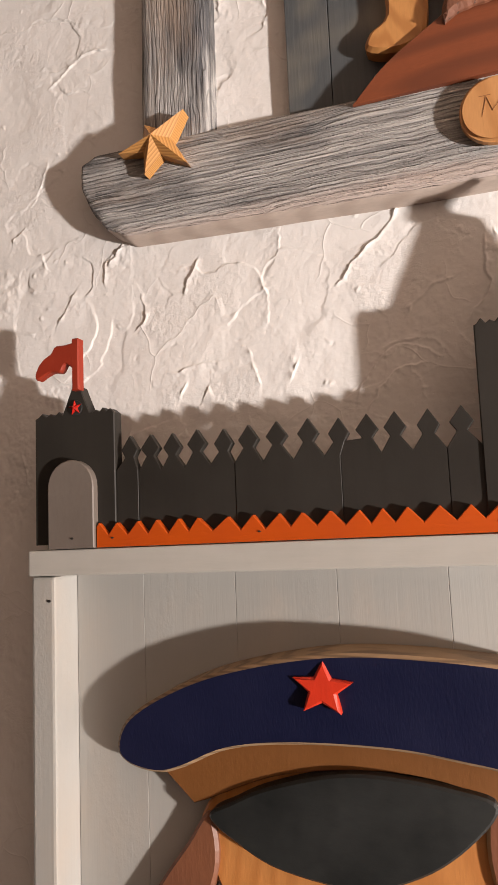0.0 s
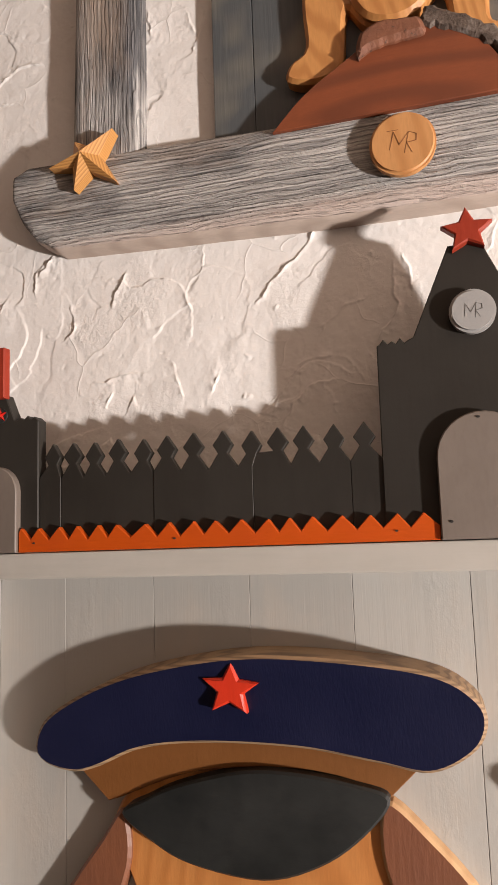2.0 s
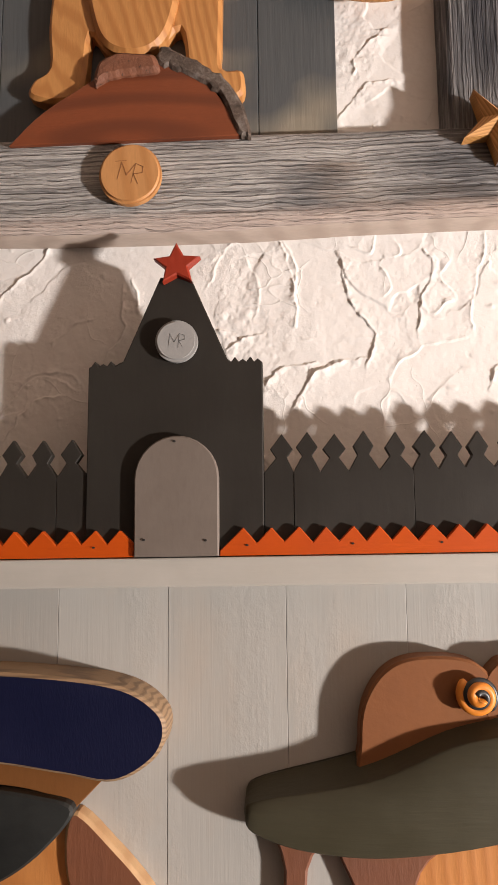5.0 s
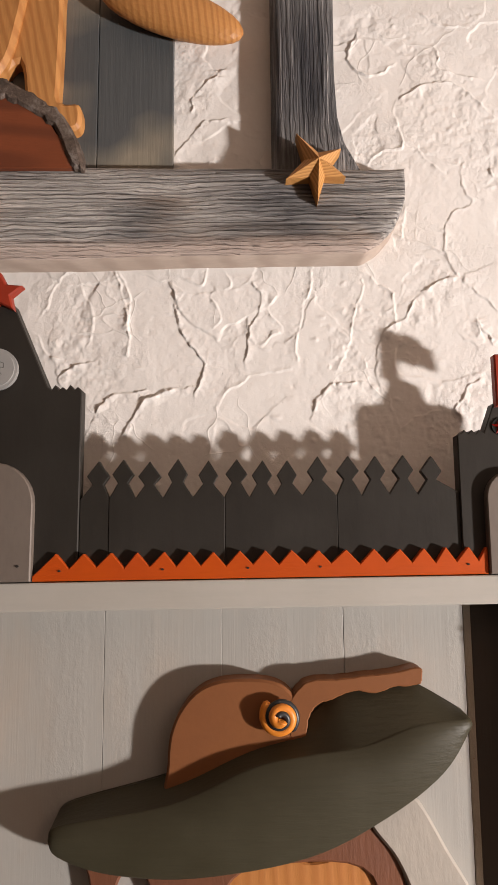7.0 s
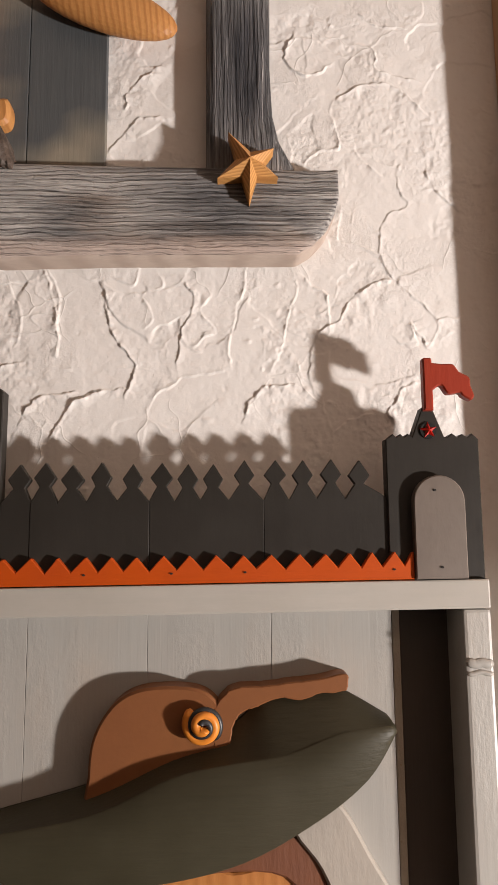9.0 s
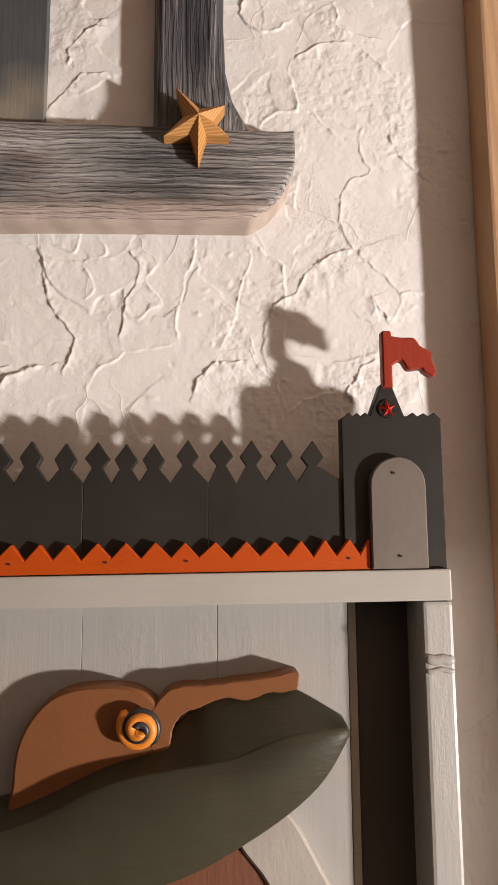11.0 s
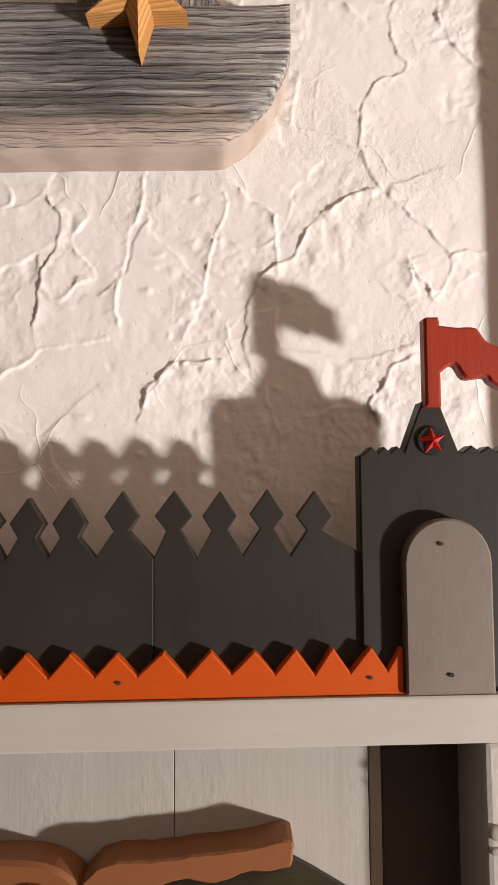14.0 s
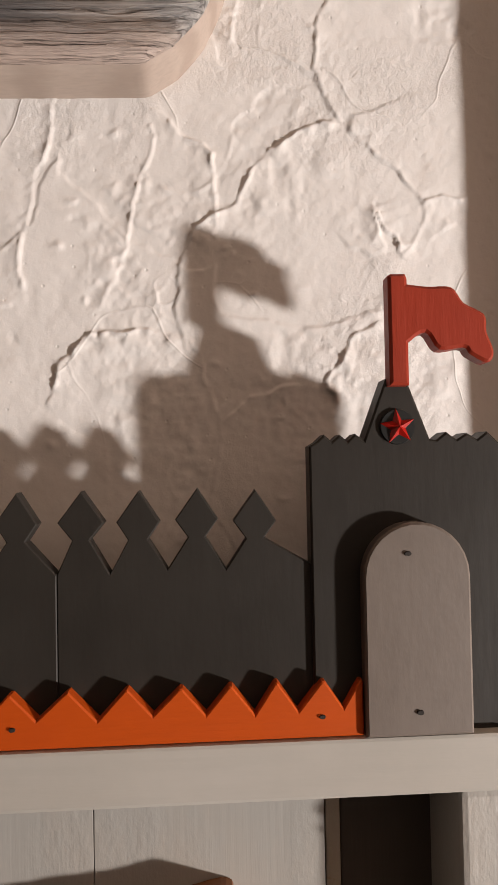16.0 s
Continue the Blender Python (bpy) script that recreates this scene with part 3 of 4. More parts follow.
wall_mesh = bpy.data.meshes.new("wall_north")
wall_mesh.from_pydata([tuple(v) for v in verts.tolist()] + box, [], quads.tolist() + side_faces)
wall_mesh.materials.append(PLASTER)
smooth_flags = [True] * len(quads) + [False] * 6
wall_mesh.polygons.foreach_set("use_smooth", smooth_flags)
wall_mesh.update()
wall_north = tagged(new("wall_north", wall_mesh), "white hand-trowelled rough plaster wall", "wall", "", "structure")

for nm, dims, mat, lab, cat in (
        ("floor", (-2.6, 4.0, -3.2, 1.03, -0.1, 0.0), FLOOR_WOOD, "brown wooden plank floor of the room", "floor"),
        ("ceiling", (-2.6, 4.0, -3.2, 1.03, 3.1, 3.2), CEILING_WHITE, "plain tan wooden ceiling over the room", "ceiling"),
        ("wall_south", (-2.6, 4.0, -3.3, -3.2, 0.0, 3.1), ROOM_WALL, "plain dark brown painted wall", "wall"),
        ("wall_west", (-2.7, -2.6, -3.3, 1.03, 0.0, 3.1), ROOM_WALL, "plain dark brown painted wall", "wall"),
        ("wall_east", (4.0, 4.1, -3.3, 1.03, 0.0, 3.1), ROOM_WALL, "plain dark brown painted wall", "wall")):
    tagged(part(nm, block(*dims, edge=0), mat), lab, cat, "", "structure")

# wooden post beside the decorated wall
beam = tagged(part("beam", block(0.980, 1.085, 0.820, 0.874, 0.0, 3.1, 0.004), BEAM_WOOD), "raw pine upright beam against the plaster wall", "beam", "", "structure")

# ---- white plank door with its frame ----
door = thing("plank_door", (0.2, 0.86, 0.0), "off-white painted vertical plank door with carved heads", "door", "", "structure")
EDGES = (-0.428, -0.325, -0.194, -0.062, 0.069, 0.207, 0.352, 0.497, 0.648, 0.797)
rnd = random.Random(3)
for a, b in zip(EDGES, EDGES[1:]):
    dy = rnd.uniform(-0.0004, 0.0004)
    part("plank", block(a + 0.0002, b - 0.0002, 0.850 + dy, 0.869, 0.02, 2.030, 0.0006), WHITE, door)
part("edge_strip", block(0.7978, 0.8075, 0.8515, 0.869, 0.02, 2.030, 0.002), EDGE_PAINT, door, "rough worn board edge")
# filler strip beside the jamb; the shadow lying here is put into its colour
part("shade_filler", block(0.8085, 0.872, 0.858, 0.869, 0.02, 2.030, 0.002), GAP_SHADE, door, "board in the door gap, coloured dark as the jamb's shadow")

frame_ = thing("door_frame", (0.2, 0.85, 0.0), "off-white painted wooden door frame with head board", "door frame", "", "structure")
head = block(-0.466, 0.9005, 0.7925, 0.872, 2.023, 2.0565, 0.0022)
for v in head.verts:
    v.co.z += rise(v.co.x)
part("head_board", head, WHITE_LEVEL, frame_, "off-white head board with worn edge")
part("jamb", block(-0.464, -0.4285, 0.797, 0.872, 0.0, 2.0165, 0.004), WHITE, frame_)
jamb = block(0.869, 0.902, 0.797, 0.872, 0.0, 2.0275, 0.004)
part("jamb", jamb, WHITE, frame_)
nail(frame_, -0.437, 0.797, 1.985, 0.0022)
drip = bmesh.new()
tube([(0.8695 + 0.0315 * k / 8, 0.7968, 1.9665 + 0.0009 * math.sin(k * 1.7)) for k in range(9)], 0.0055, drip, 10, 0, 0.45)
tube([(0.8695 + 0.0315 * k / 8, 0.7970, 1.9555 - 0.0012 * math.sin(k * 1.1)) for k in range(9)], 0.0030, drip, 8, 0, 0.7)
part("paint_run", drip, WHITE, frame_, "glossy ridge of thick paint", True)

# ---- toy fortress along the head board ----
HEAD_Z = 2.057
fort = thing("toy_fortress", (0.22, 0.80, HEAD_Z), "charcoal painted wooden fortress cutout on the head board", "wall decoration")


left_tips = (-0.316, -0.287, -0.256, -0.222, -0.186, -0.153, -0.117, -0.078, -0.041, -0.008, 0.024, 0.061, 0.097)
right_tips = (0.350, 0.380, 0.412, 0.446, 0.483, 0.517, 0.548, 0.578, 0.615, 0.652, 0.685, 0.719, 0.753)


def picket_board(x0, x1, tips, y):
    """A fence board with spear-shaped picket tops cut into its upper edge."""
    pts = [(x0, HEAD_Z + 0.001), (x1, HEAD_Z + 0.001)]
    r = random.Random(int(1000 * (x0 + 2)))
    marks = [x0] + [(a + b) / 2 for a, b in zip(tips, tips[1:])] + [x1]
    low = 2.1525
    shared = [t for t in left_tips + right_tips if abs(t - x0) < 0.004]
    pts.append((x1, low + r.uniform(-0.001, 0.003)))
    for c, left, right in list(zip(tips, marks, marks[1:]))[::-1]:
        t = 2.1985 + r.uniform(-0.0015, 0.0025)
        w, nk = r.uniform(0.0118, 0.0138), r.uniform(0.0050, 0.0068)
        if right < x1 - 0.0005:
            pts.append((min(right, c + 0.0185), low + r.uniform(-0.001, 0.002)))
        pts += [(c + nk, t - 0.0285), (c + w, t - 0.0185), (c + 0.0006, t), (c - w, t - 0.0180), (c - nk, t - 0.0285)]
        if left > x0 + 0.0005:
            pts.append((max(left, c - 0.0185), low + r.uniform(-0.001, 0.002)))
    pts.append((x0, 2.1695) if shared else (x0, low + r.uniform(-0.001, 0.003)))
    return board(lifted(pts), y, y + 0.0105, 0.0006)


for tips, cuts in ((left_tips, (-0.336, -0.304, -0.171, -0.040, 0.080, 0.119)), (right_tips, (0.329, 0.364, 0.503, 0.638, 0.787))):
    for a, b in zip(cuts, cuts[1:]):
        part("fence_board", picket_board(a + 0.00012, b - 0.00012, [t for t in tips if a + 0.004 < t < b + 0.003], 0.8025 + rnd.uniform(-0.0008, 0.0008)), CHARCOAL, fort)


def crenel(x0, x1, z, teeth, depth):
    """Points of a small saw-tooth parapet from x1 down to x0."""
    out = []
    for k in range(teeth):
        a = x1 + (x0 - x1) * (k + 0.35) / teeth
        b = x1 + (x0 - x1) * (k + 0.85) / teeth
        out += [(a, z + depth * (0.8 + 0.35 * math.sin(3.1 * k + x0 * 40))), (b, z - depth * 0.25)]
    return out


def arch(x0, x1, z0, z1):
    r = (x1 - x0) / 2
    rise_ = min(r * 1.02, (z1 - z0) * 0.6)
    c = ((x0 + x1) / 2, z1 - rise_)
    return [(x0, z0), (x1, z0)] + [(c[0] + r * math.cos(radians(a)), c[1] + rise_ * math.sin(radians(a))) for a in range(0, 181, 12)]


def small_tower(x0, x1, top, roof, apex, flag_dir):
    cx = (roof[0] + roof[1]) / 2
    pts = [(x0, HEAD_Z + 0.001), (x1, HEAD_Z + 0.001), (x1, top - 0.003)]
    pts += crenel(roof[1] + 0.002, x1 - 0.003, top + 0.0005, 3, 0.004)
    pts += [(roof[1], top), (cx + 0.006, apex), (cx - 0.006, apex), (roof[0], top)]
    pts += crenel(x0 + 0.003, roof[0] - 0.002, top + 0.0005, 3, 0.004) + [(x0, top - 0.003)]
    tower = part("small_tower", board(pts, 0.7995, 0.818, 0.0012), CHARCOAL, fort, "charcoal corner tower with pointed roof")
    back = bmesh.new()
    bmesh.ops.create_cone(back, cap_ends=True, segments=20, radius1=0.0105, radius2=0.010, depth=0.002, matrix=Matrix.Translation((cx, 0.7985, apex - 0.0285)) @ Matrix.Rotation(radians(90), 4, "X"))
    part("badge_base", back, BLACK, tower)
    part("badge_star", faceted_star(star_points(cx, apex - 0.0285, 0.0108, 0.0045, 96), 0.7925, 0.7975, cx, apex - 0.0285), RED_PLASTIC, tower, "red clear plastic star badge")
    return tower


def faceted_star(pts, y_mid, y_rim, cx, cz, y_back=None):
    bm = bmesh.new()
    rim = [bm.verts.new((x, y_rim, z)) for x, z in pts]
    mid = bm.verts.new((cx, y_mid, cz))
    n = len(rim)
    for i in range(n):
        bm.faces.new((rim[i], rim[(i + 1) % n], mid))
    if y_back is None:
        bm.faces.new(rim[::-1])
    else:
        bk = [bm.verts.new((x, y_back, z)) for x, z in pts]
        for i in range(n):
            bm.faces.new((rim[i], bk[i], bk[(i + 1) % n], rim[(i + 1) % n]))
        bm.faces.new(bk[::-1])
    return bm


def flag(cx, z0, z1, way, reach):
    """A cut-out pole with a waving cloth to one side, carved from one board."""
    hw = 0.0056
    cloth = [(0.0, -0.006), (0.012, -0.0075), (0.026, -0.008), (0.033, -0.017), (0.045, -0.024), (reach - 0.004, -0.034), (reach, -0.046), (reach - 0.004, -0.052),
             (reach - 0.014, -0.047), (0.032, -0.043), (0.018, -0.044), (0.010, -0.034), (0.0, -0.040)]
    cloth = curve_loop(cloth, 4, False)
    pts = [(cx - way * hw, z0), (cx - way * hw, z1 - 0.001), (cx - way * (hw - 0.002), z1), (cx + way * (hw - 0.001), z1), (cx + way * hw, z1 - 0.003)]
    pts = [(x, z) for x, z in pts] + [(cx + way * (hw + dx), z1 + dz) for dx, dz in cloth] + [(cx + way * hw, z0)]
    f = part("flag", board(pts, 0.790, 0.802, 0.0018), RED, fort, "red painted wooden flag")
    return f


small_tower(-0.459, -0.336, 2.2320, (-0.415, -0.373), 2.2680, -1)
small_tower(0.7855, 0.8985, 2.2310, (0.818, 0.857), 2.2670, 1)
flag(-0.3885, 2.262, 2.3330, -1, 0.058)
flag(0.8375, 2.262, 2.3265, 1, 0.050)

pts = [(0.1165, HEAD_Z + 0.001), (0.3285, HEAD_Z + 0.001), (0.3290, 2.287)]
pts += crenel(0.290, 0.327, 2.2895, 4, 0.0045) + [(0.287, 2.292), (0.2420, 2.3960), (0.2050, 2.3960), (0.160, 2.292)] + crenel(0.119, 0.158, 2.2875, 4, 0.0045) + [(0.1175, 2.285)]
gate_tower = part("gate_tower", board(pts, 0.7995, 0.818, 0.0012), CHARCOAL, fort, "tall charcoal gate tower with pointed roof")
part("tower_star", board([(x, 2.408 + 0.9 * (z - 2.408)) for x, z in star_points(0.227, 2.408, 0.0300, 0.0145, 91)], 0.787, 0.800, 0.002), RED, gate_tower, "red wooden star on the spire")
disc = bmesh.new()
bmesh.ops.create_cone(disc, cap_ends=True, segments=40, radius1=0.0255, radius2=0.0255, depth=0.013, matrix=Matrix.Translation((0.2268, 0.7930, 2.3125)) @ Matrix.Rotation(radians(90), 4, "X"))
bmesh.ops.bevel(disc, geom=[e for e in disc.edges if len(e.link_faces) == 2 and e.calc_face_angle(0) > 1], offset=0.003, segments=2, affect="EDGES")
clock = part("tower_disc", disc, SILVER, gate_tower, "silver-grey wooden disc with scratched monogram", False)


def monogram(parent, cx, cz, y, s, tilt, mat, bar):
    """Scratched strokes of a joined monogram."""
    strokes = [[(-0.55, -0.45), (-0.5, 0.5), (-0.12, -0.15), (0.22, 0.55)], [(0.22, 0.55), (0.2, -0.55)], [(0.22, 0.55), (0.62, 0.45), (0.66, 0.12), (0.22, -0.02), (0.55, -0.5)]]
    if bar:
        strokes.append([(-0.85, 0.5), (-0.3, 0.62)])
    bm = bmesh.new()
    c, sn = math.cos(radians(tilt)), math.sin(radians(tilt))
    for st in strokes:
        tube([(cx + s * (c * x - sn * z), y, cz + s * (sn * x + c * z)) for x, z in st], s * 0.024, bm, 5)
    part("monogram", bm, mat, parent, "scratched monogram strokes")


monogram(clock, 0.2268, 2.3125, 0.7863, 0.0155, -4, SCRATCH, False)

for x0, x1, top, nails in ((-0.432, -0.3625, 2.1735, [(-0.395, 2.066)]), (0.1775, 0.2765, 2.1985, [(0.2245, 2.192), (0.189, 2.0775), (0.261, 2.0765)]), (0.8135, 0.8750, 2.1785, [(0.839, 2.166), (0.844, 2.0765)])):
    gate = part("gate", board(lifted(arch(x0, x1, HEAD_Z + 0.0008, top)), 0.7885, 0.7993, 0.0014), GREY, fort, "grey painted arched gate")
    for nx_, nz_ in nails:
        nail(gate, nx_, 0.7885, nz_)


def zigzag(x0, x1, tips, seed):
    r = random.Random(seed)
    pts = [(x0, HEAD_Z + 0.0008), (x1, HEAD_Z + 0.0008)]
    valleys = [(a + b) / 2 for a, b in zip(tips, tips[1:])]
    ends = (x1 - tips[-1], tips[0] - x0)
    pts.append((x1, 2.0885 - 0.9 * ends[0]))
    for k in range(len(tips) - 1, -1, -1):
        pts += [(tips[k] + 0.0009, 2.0885 + r.uniform(-0.0006, 0.001)), (tips[k] - 0.0009, 2.0885 + r.uniform(-0.0006, 0.001))]
        if k:
            pts.append((valleys[k - 1] + r.uniform(-0.001, 0.001), 2.0728 + r.uniform(-0.001, 0.001)))
    pts.append((x0, 2.0885 - 0.9 * ends[1]))
    return board(lifted(pts), 0.7930, 0.8018, 0.0010)


left_teeth = (-0.357, -0.332, -0.302, -0.275, -0.245, -0.219, -0.180, -0.148, -0.116, -0.087, -0.054, -0.021, 0.005, 0.033, 0.067, 0.100, 0.130, 0.160)
right_teeth = (0.305, 0.337, 0.369, 0.399, 0.431, 0.461, 0.489, 0.520, 0.551, 0.582, 0.613, 0.645, 0.678, 0.709, 0.737, 0.763, 0.790, 0.8115)
for x0, x1, tips, nails in ((-0.3615, 0.1768, left_teeth, (-0.338, -0.14, 0.129)), (0.2772, 0.8128, right_teeth, (0.309, 0.430, 0.530, 0.615, 0.789))):
    strip = part("zigzag_strip", zigzag(x0, x1, tips, len(nails)), ORANGE, fort, "orange-red zigzag strip")
    for x in nails:
        nail(strip, x, 0.7930, 2.0695 + rise(x), 0.0014)

# ---- weathered log frame above ----
log_frame = thing("log_frame", (0.17, 0.875, 2.46), "weathered grey half-log frame fixed to the plaster wall", "wooden frame")


def rough_log(n, m, outline, along, seed):
    """A split log as a grid: outline(u) gives the two edges at u; the face bulges and carries weathered furrows."""
    bm = bmesh.new()
    rows = []
    for i in range(n + 1):
        s, lo, hi, deep = outline(i / n)
        row = []
        for j in range(m + 1):
            v = j / m
            # across: bottom back, belly, face, shoulder, top back
            ang = math.pi * v
            zz = lo + (hi - lo) * (0.5 - 0.5 * math.copysign(abs(math.cos(ang)) ** 0.42, math.cos(ang)))
            yy = WALL_Y + 0.004 - deep * abs(math.sin(ang)) ** 0.28
            g = noise.noise((s * 3.2 + seed, zz * 95.0, seed * 0.7)) * 0.0011 + noise.noise((s * 9 + seed, zz * 260.0, 3.1)) * 0.0006 + noise.noise((s * 6, zz * 14, seed)) * 0.0022
            yy += g * abs(math.sin(ang))
            row.append(bm.verts.new((s, yy, zz) if along == "x" else (zz, yy, s)))
        rows.append(row)
    for a, b in zip(rows, rows[1:]):
        for j in range(m):
            bm.faces.new((a[j], a[j + 1], b[j + 1], b[j]))
    bm.faces.new(rows[0])
    bm.faces.new(rows[-1][::-1])
    if along == "x":
        mid_y = WALL_Y - 0.034
        for f in bm.faces:
            c = f.calc_center_median()
            if c.y > mid_y and (c.z < 2.5 or (c.x > 0.685 and c.z < 2.56)):
                f.material_index = 1
        for e in bm.edges:
            if len({f.material_index for f in e.link_faces}) > 1:
                e.smooth = False
    return bm


def lerp_table(table, x):
    for (a, va), (b, vb) in zip(table, table[1:]):
        if x <= b:
            t = (x - a) / (b - a)
            return va + (vb - va) * max(0.0, t)
    return table[-1][1]


def sill_log(u):
    x = -0.401 + 1.144 * u
    lo = lerp_table([(-0.401, 2.560), (-0.388, 2.528), (-0.366, 2.500), (-0.335, 2.483), (0.04, 2.470), (0.3, 2.468), (0.45, 2.473), (0.688, 2.475), (0.708, 2.487), (0.727, 2.508), (0.741, 2.538), (0.743, 2.547)], x)
    hi = lerp_table([(-0.401, 2.608), (-0.38, 2.620), (-0.2, 2.617), (0.05, 2.609), (0.3, 2.605), (0.743, 2.598)], x)
    return x, lo, hi, 0.047


def left_post(u):
    z = 2.600 + 0.44 * u
    return z, -0.311 + 0.007 * u, -0.204 + 0.004 * u, 0.040


def right_post(u):
    z = 2.590 + 0.45 * u
    return z, 0.568, lerp_table([(2.59, 0.694), (2.61, 0.684), (2.64, 0.668), (2.68, 0.659), (2.75, 0.656), (3.1, 0.660)], z), 0.040


part("sill_log", rough_log(300, 46, sill_log, "x", 1.3), [LOG_X, LOG_CUT], log_frame, "horizontal weathered grey log", True)
part("side_post", rough_log(120, 36, left_post, "z", 4.1), LOG_Z, log_frame, "", True)
part("side_post", rough_log(120, 36, right_post, "z", 7.7), LOG_Z, log_frame, "dark-stained side post flared at its foot", True)

# stained boards behind the carving
backing = thing("backing_panel", (0.17, 0.868, 2.59), "blue-grey stained board panel inside the log frame", "panel")
cuts = (-0.094, -0.034, 0.086, 0.206, 0.326, 0.4315)
for a, b in zip(cuts, cuts[1:]):
    part("panel_board", block(a + 0.0005, b - 0.0005, 0.860 + rnd.uniform(-0.0006, 0.0006), 0.878, 2.590, 3.04, 0.001), PANEL, backing)

# wooden stars pinned over the log joints
for tips, mid, lab in ((((-0.231, 2.638), (-0.290, 2.629), (-0.331, 2.596), (-0.291, 2.557), (-0.227, 2.560)), (-0.273, 2.603), "varnished pine star pinned on the log corner"),
                       (((0.598, 2.634), (0.584, 2.570), (0.625, 2.539), (0.662, 2.572), (0.657, 2.612)), (0.626, 2.590), "varnished pine star tilted on the log end")):
    ring = []
    for k, tip in enumerate(tips):
        nxt = tips[(k + 1) % 5]
        ring += [tip, (mid[0] + 0.40 * ((tip[0] + nxt[0]) / 2 - mid[0]) * 1.25, mid[1] + 0.40 * ((tip[1] + nxt[1]) / 2 - mid[1]) * 1.25)]
    bm = faceted_star(ring, 0.800, 0.816, *mid, 0.836)
    tagged(part("wooden_star", bm, PINE_STAR), lab, "star", "stars on the log frame")

# round branch slice with monogram
bm = bmesh.new()
bmesh.ops.create_cone(bm, cap_ends=True, segments=44, radius1=0.0405, radius2=0.0405, depth=0.014, matrix=Matrix.Translation((0.1615, 0.8215, 2.5415)) @ Matrix.Rotation(radians(90), 4, "X"))
bmesh.ops.bevel(bm, geom=[e for e in bm.edges if e.calc_face_angle(0) > 1], offset=0.0035, segments=3, affect="EDGES")
slice_disc = tagged(part("wooden_disc", bm, PINE_Y), "round varnished pine disc with a burnt monogram on the log", "disc")
monogram(slice_disc, 0.1615, 2.5415, 0.8143, 0.025, -12, GROOVE, True)

# half slice of trunk with bark, the carving's pedestal
pedestal = thing("trunk_slice", (0.155, 0.84, 2.597), "red-brown half trunk slice with bark standing on the log", "wood slice")
arc = curve_loop([(-0.004, 2.594), (0.040, 2.638), (0.105, 2.680), (0.138, 2.700), (0.20, 2.701), (0.258, 2.672), (0.309, 2.594)], 6, False)
part("cut_face", board(arc, 0.8275, 0.868, 0.0015), RED_SLICE, pedestal, "red-stained sawn face")
r = random.Random(9)
bm = bmesh.new()
shell = curve_loop([(0.192, 2.700), (0.200, 2.723), (0.226, 2.712), (0.262, 2.690), (0.296, 2.657), (0.317, 2.597), (0.301, 2.597), (0.280, 2.645), (0.246, 2.674), (0.214, 2.690)], 5)
board(shell, 0.823, 0.866, 0.004, bm, jitter=0.0022)
part("bark", bm, BARK, pedestal, "dark torn bark rim")
knot = board(curve_loop([(0.112, 2.668), (0.116, 2.698), (0.136, 2.712), (0.170, 2.712), (0.192, 2.706), (0.196, 2.686), (0.160, 2.682), (0.130, 2.678)], 5), 0.817, 0.85, 0.006, jitter=0.001)
part("knot", knot, RED_KNOT, pedestal, "red-brown rounded knot")

# carved standing figure on the pedestal, plain
bm = bmesh.new()
board(curve_loop([(0.016, 2.672), (0.022, 2.694), (0.043, 2.712), (0.041, 2.77), (0.046, 2.83), (0.060, 2.92), (0.165, 2.98), (0.270, 2.92), (0.279, 2.84), (0.278, 2.74), (0.279, 2.698), (0.304, 2.694), (0.309, 2.672), (0.300, 2.656), (0.262, 2.656), (0.238, 2.662), (0.232, 2.70), (0.222, 2.757), (0.190, 2.728), (0.155, 2.716), (0.122, 2.728), (0.100, 2.755), (0.094, 2.70), (0.086, 2.668), (0.050, 2.660)], 4), 0.838, 0.862, 0.005, bm)
board(curve_loop([(0.085, 2.92), (0.098, 2.80), (0.118, 2.738), (0.158, 2.718), (0.200, 2.735), (0.222, 2.80), (0.232, 2.92), (0.165, 2.97)], 5), 0.828, 0.842, 0.006, bm)
arm = bmesh.new()
bmesh.ops.create_uvsphere(arm, u_segments=28, v_segments=16, radius=1.0)
for v in arm.verts:
    x, y, z = v.co
    v.co = Vector((0.43 + 0.100 * x - 0.01 * z, 0.836 + 0.021 * y, 2.828 + 0.040 * z - 0.028 * x))
me_ = bpy.data.meshes.new("tmp_arm")
arm.to_mesh(me_)
arm.free()
bm.from_mesh(me_)
bpy.data.meshes.remove(me_)
tagged(part("carved_figure", bm, PINE), "plain varnished pine standing figure carving with outstretched limb", "carving")

# ---- peaked cap with the face below it ----
cap = thing("peaked_cap", (-0.07, 0.85, 1.74), "painted wooden peaked cap with navy crown and red star", "cap")
crown_pts = curve_loop([(-0.350, 1.802), (-0.338, 1.780), (-0.299, 1.771), (-0.262, 1.780), (-0.200, 1.807), (-0.118, 1.819), (0.0, 1.820), (0.090, 1.808), (0.150, 1.800), (0.196, 1.825), (0.213, 1.857), (0.203, 1.887), (0.154, 1.914), (0.040, 1.927), (-0.069, 1.927), (-0.182, 1.907), (-0.261, 1.880), (-0.328, 1.841)], 6)
crown_bm = board(crown_pts, 0.8150, 0.849, 0.004, rim=1)
for v in crown_bm.verts:
    if v.co.y < 0.84:
        v.co.y -= 0.20 * (v.co.z - 1.80)
part("crown", crown_bm, [NAVY, EDGE_WOOD], cap, "navy blue crown with bare wood edge")
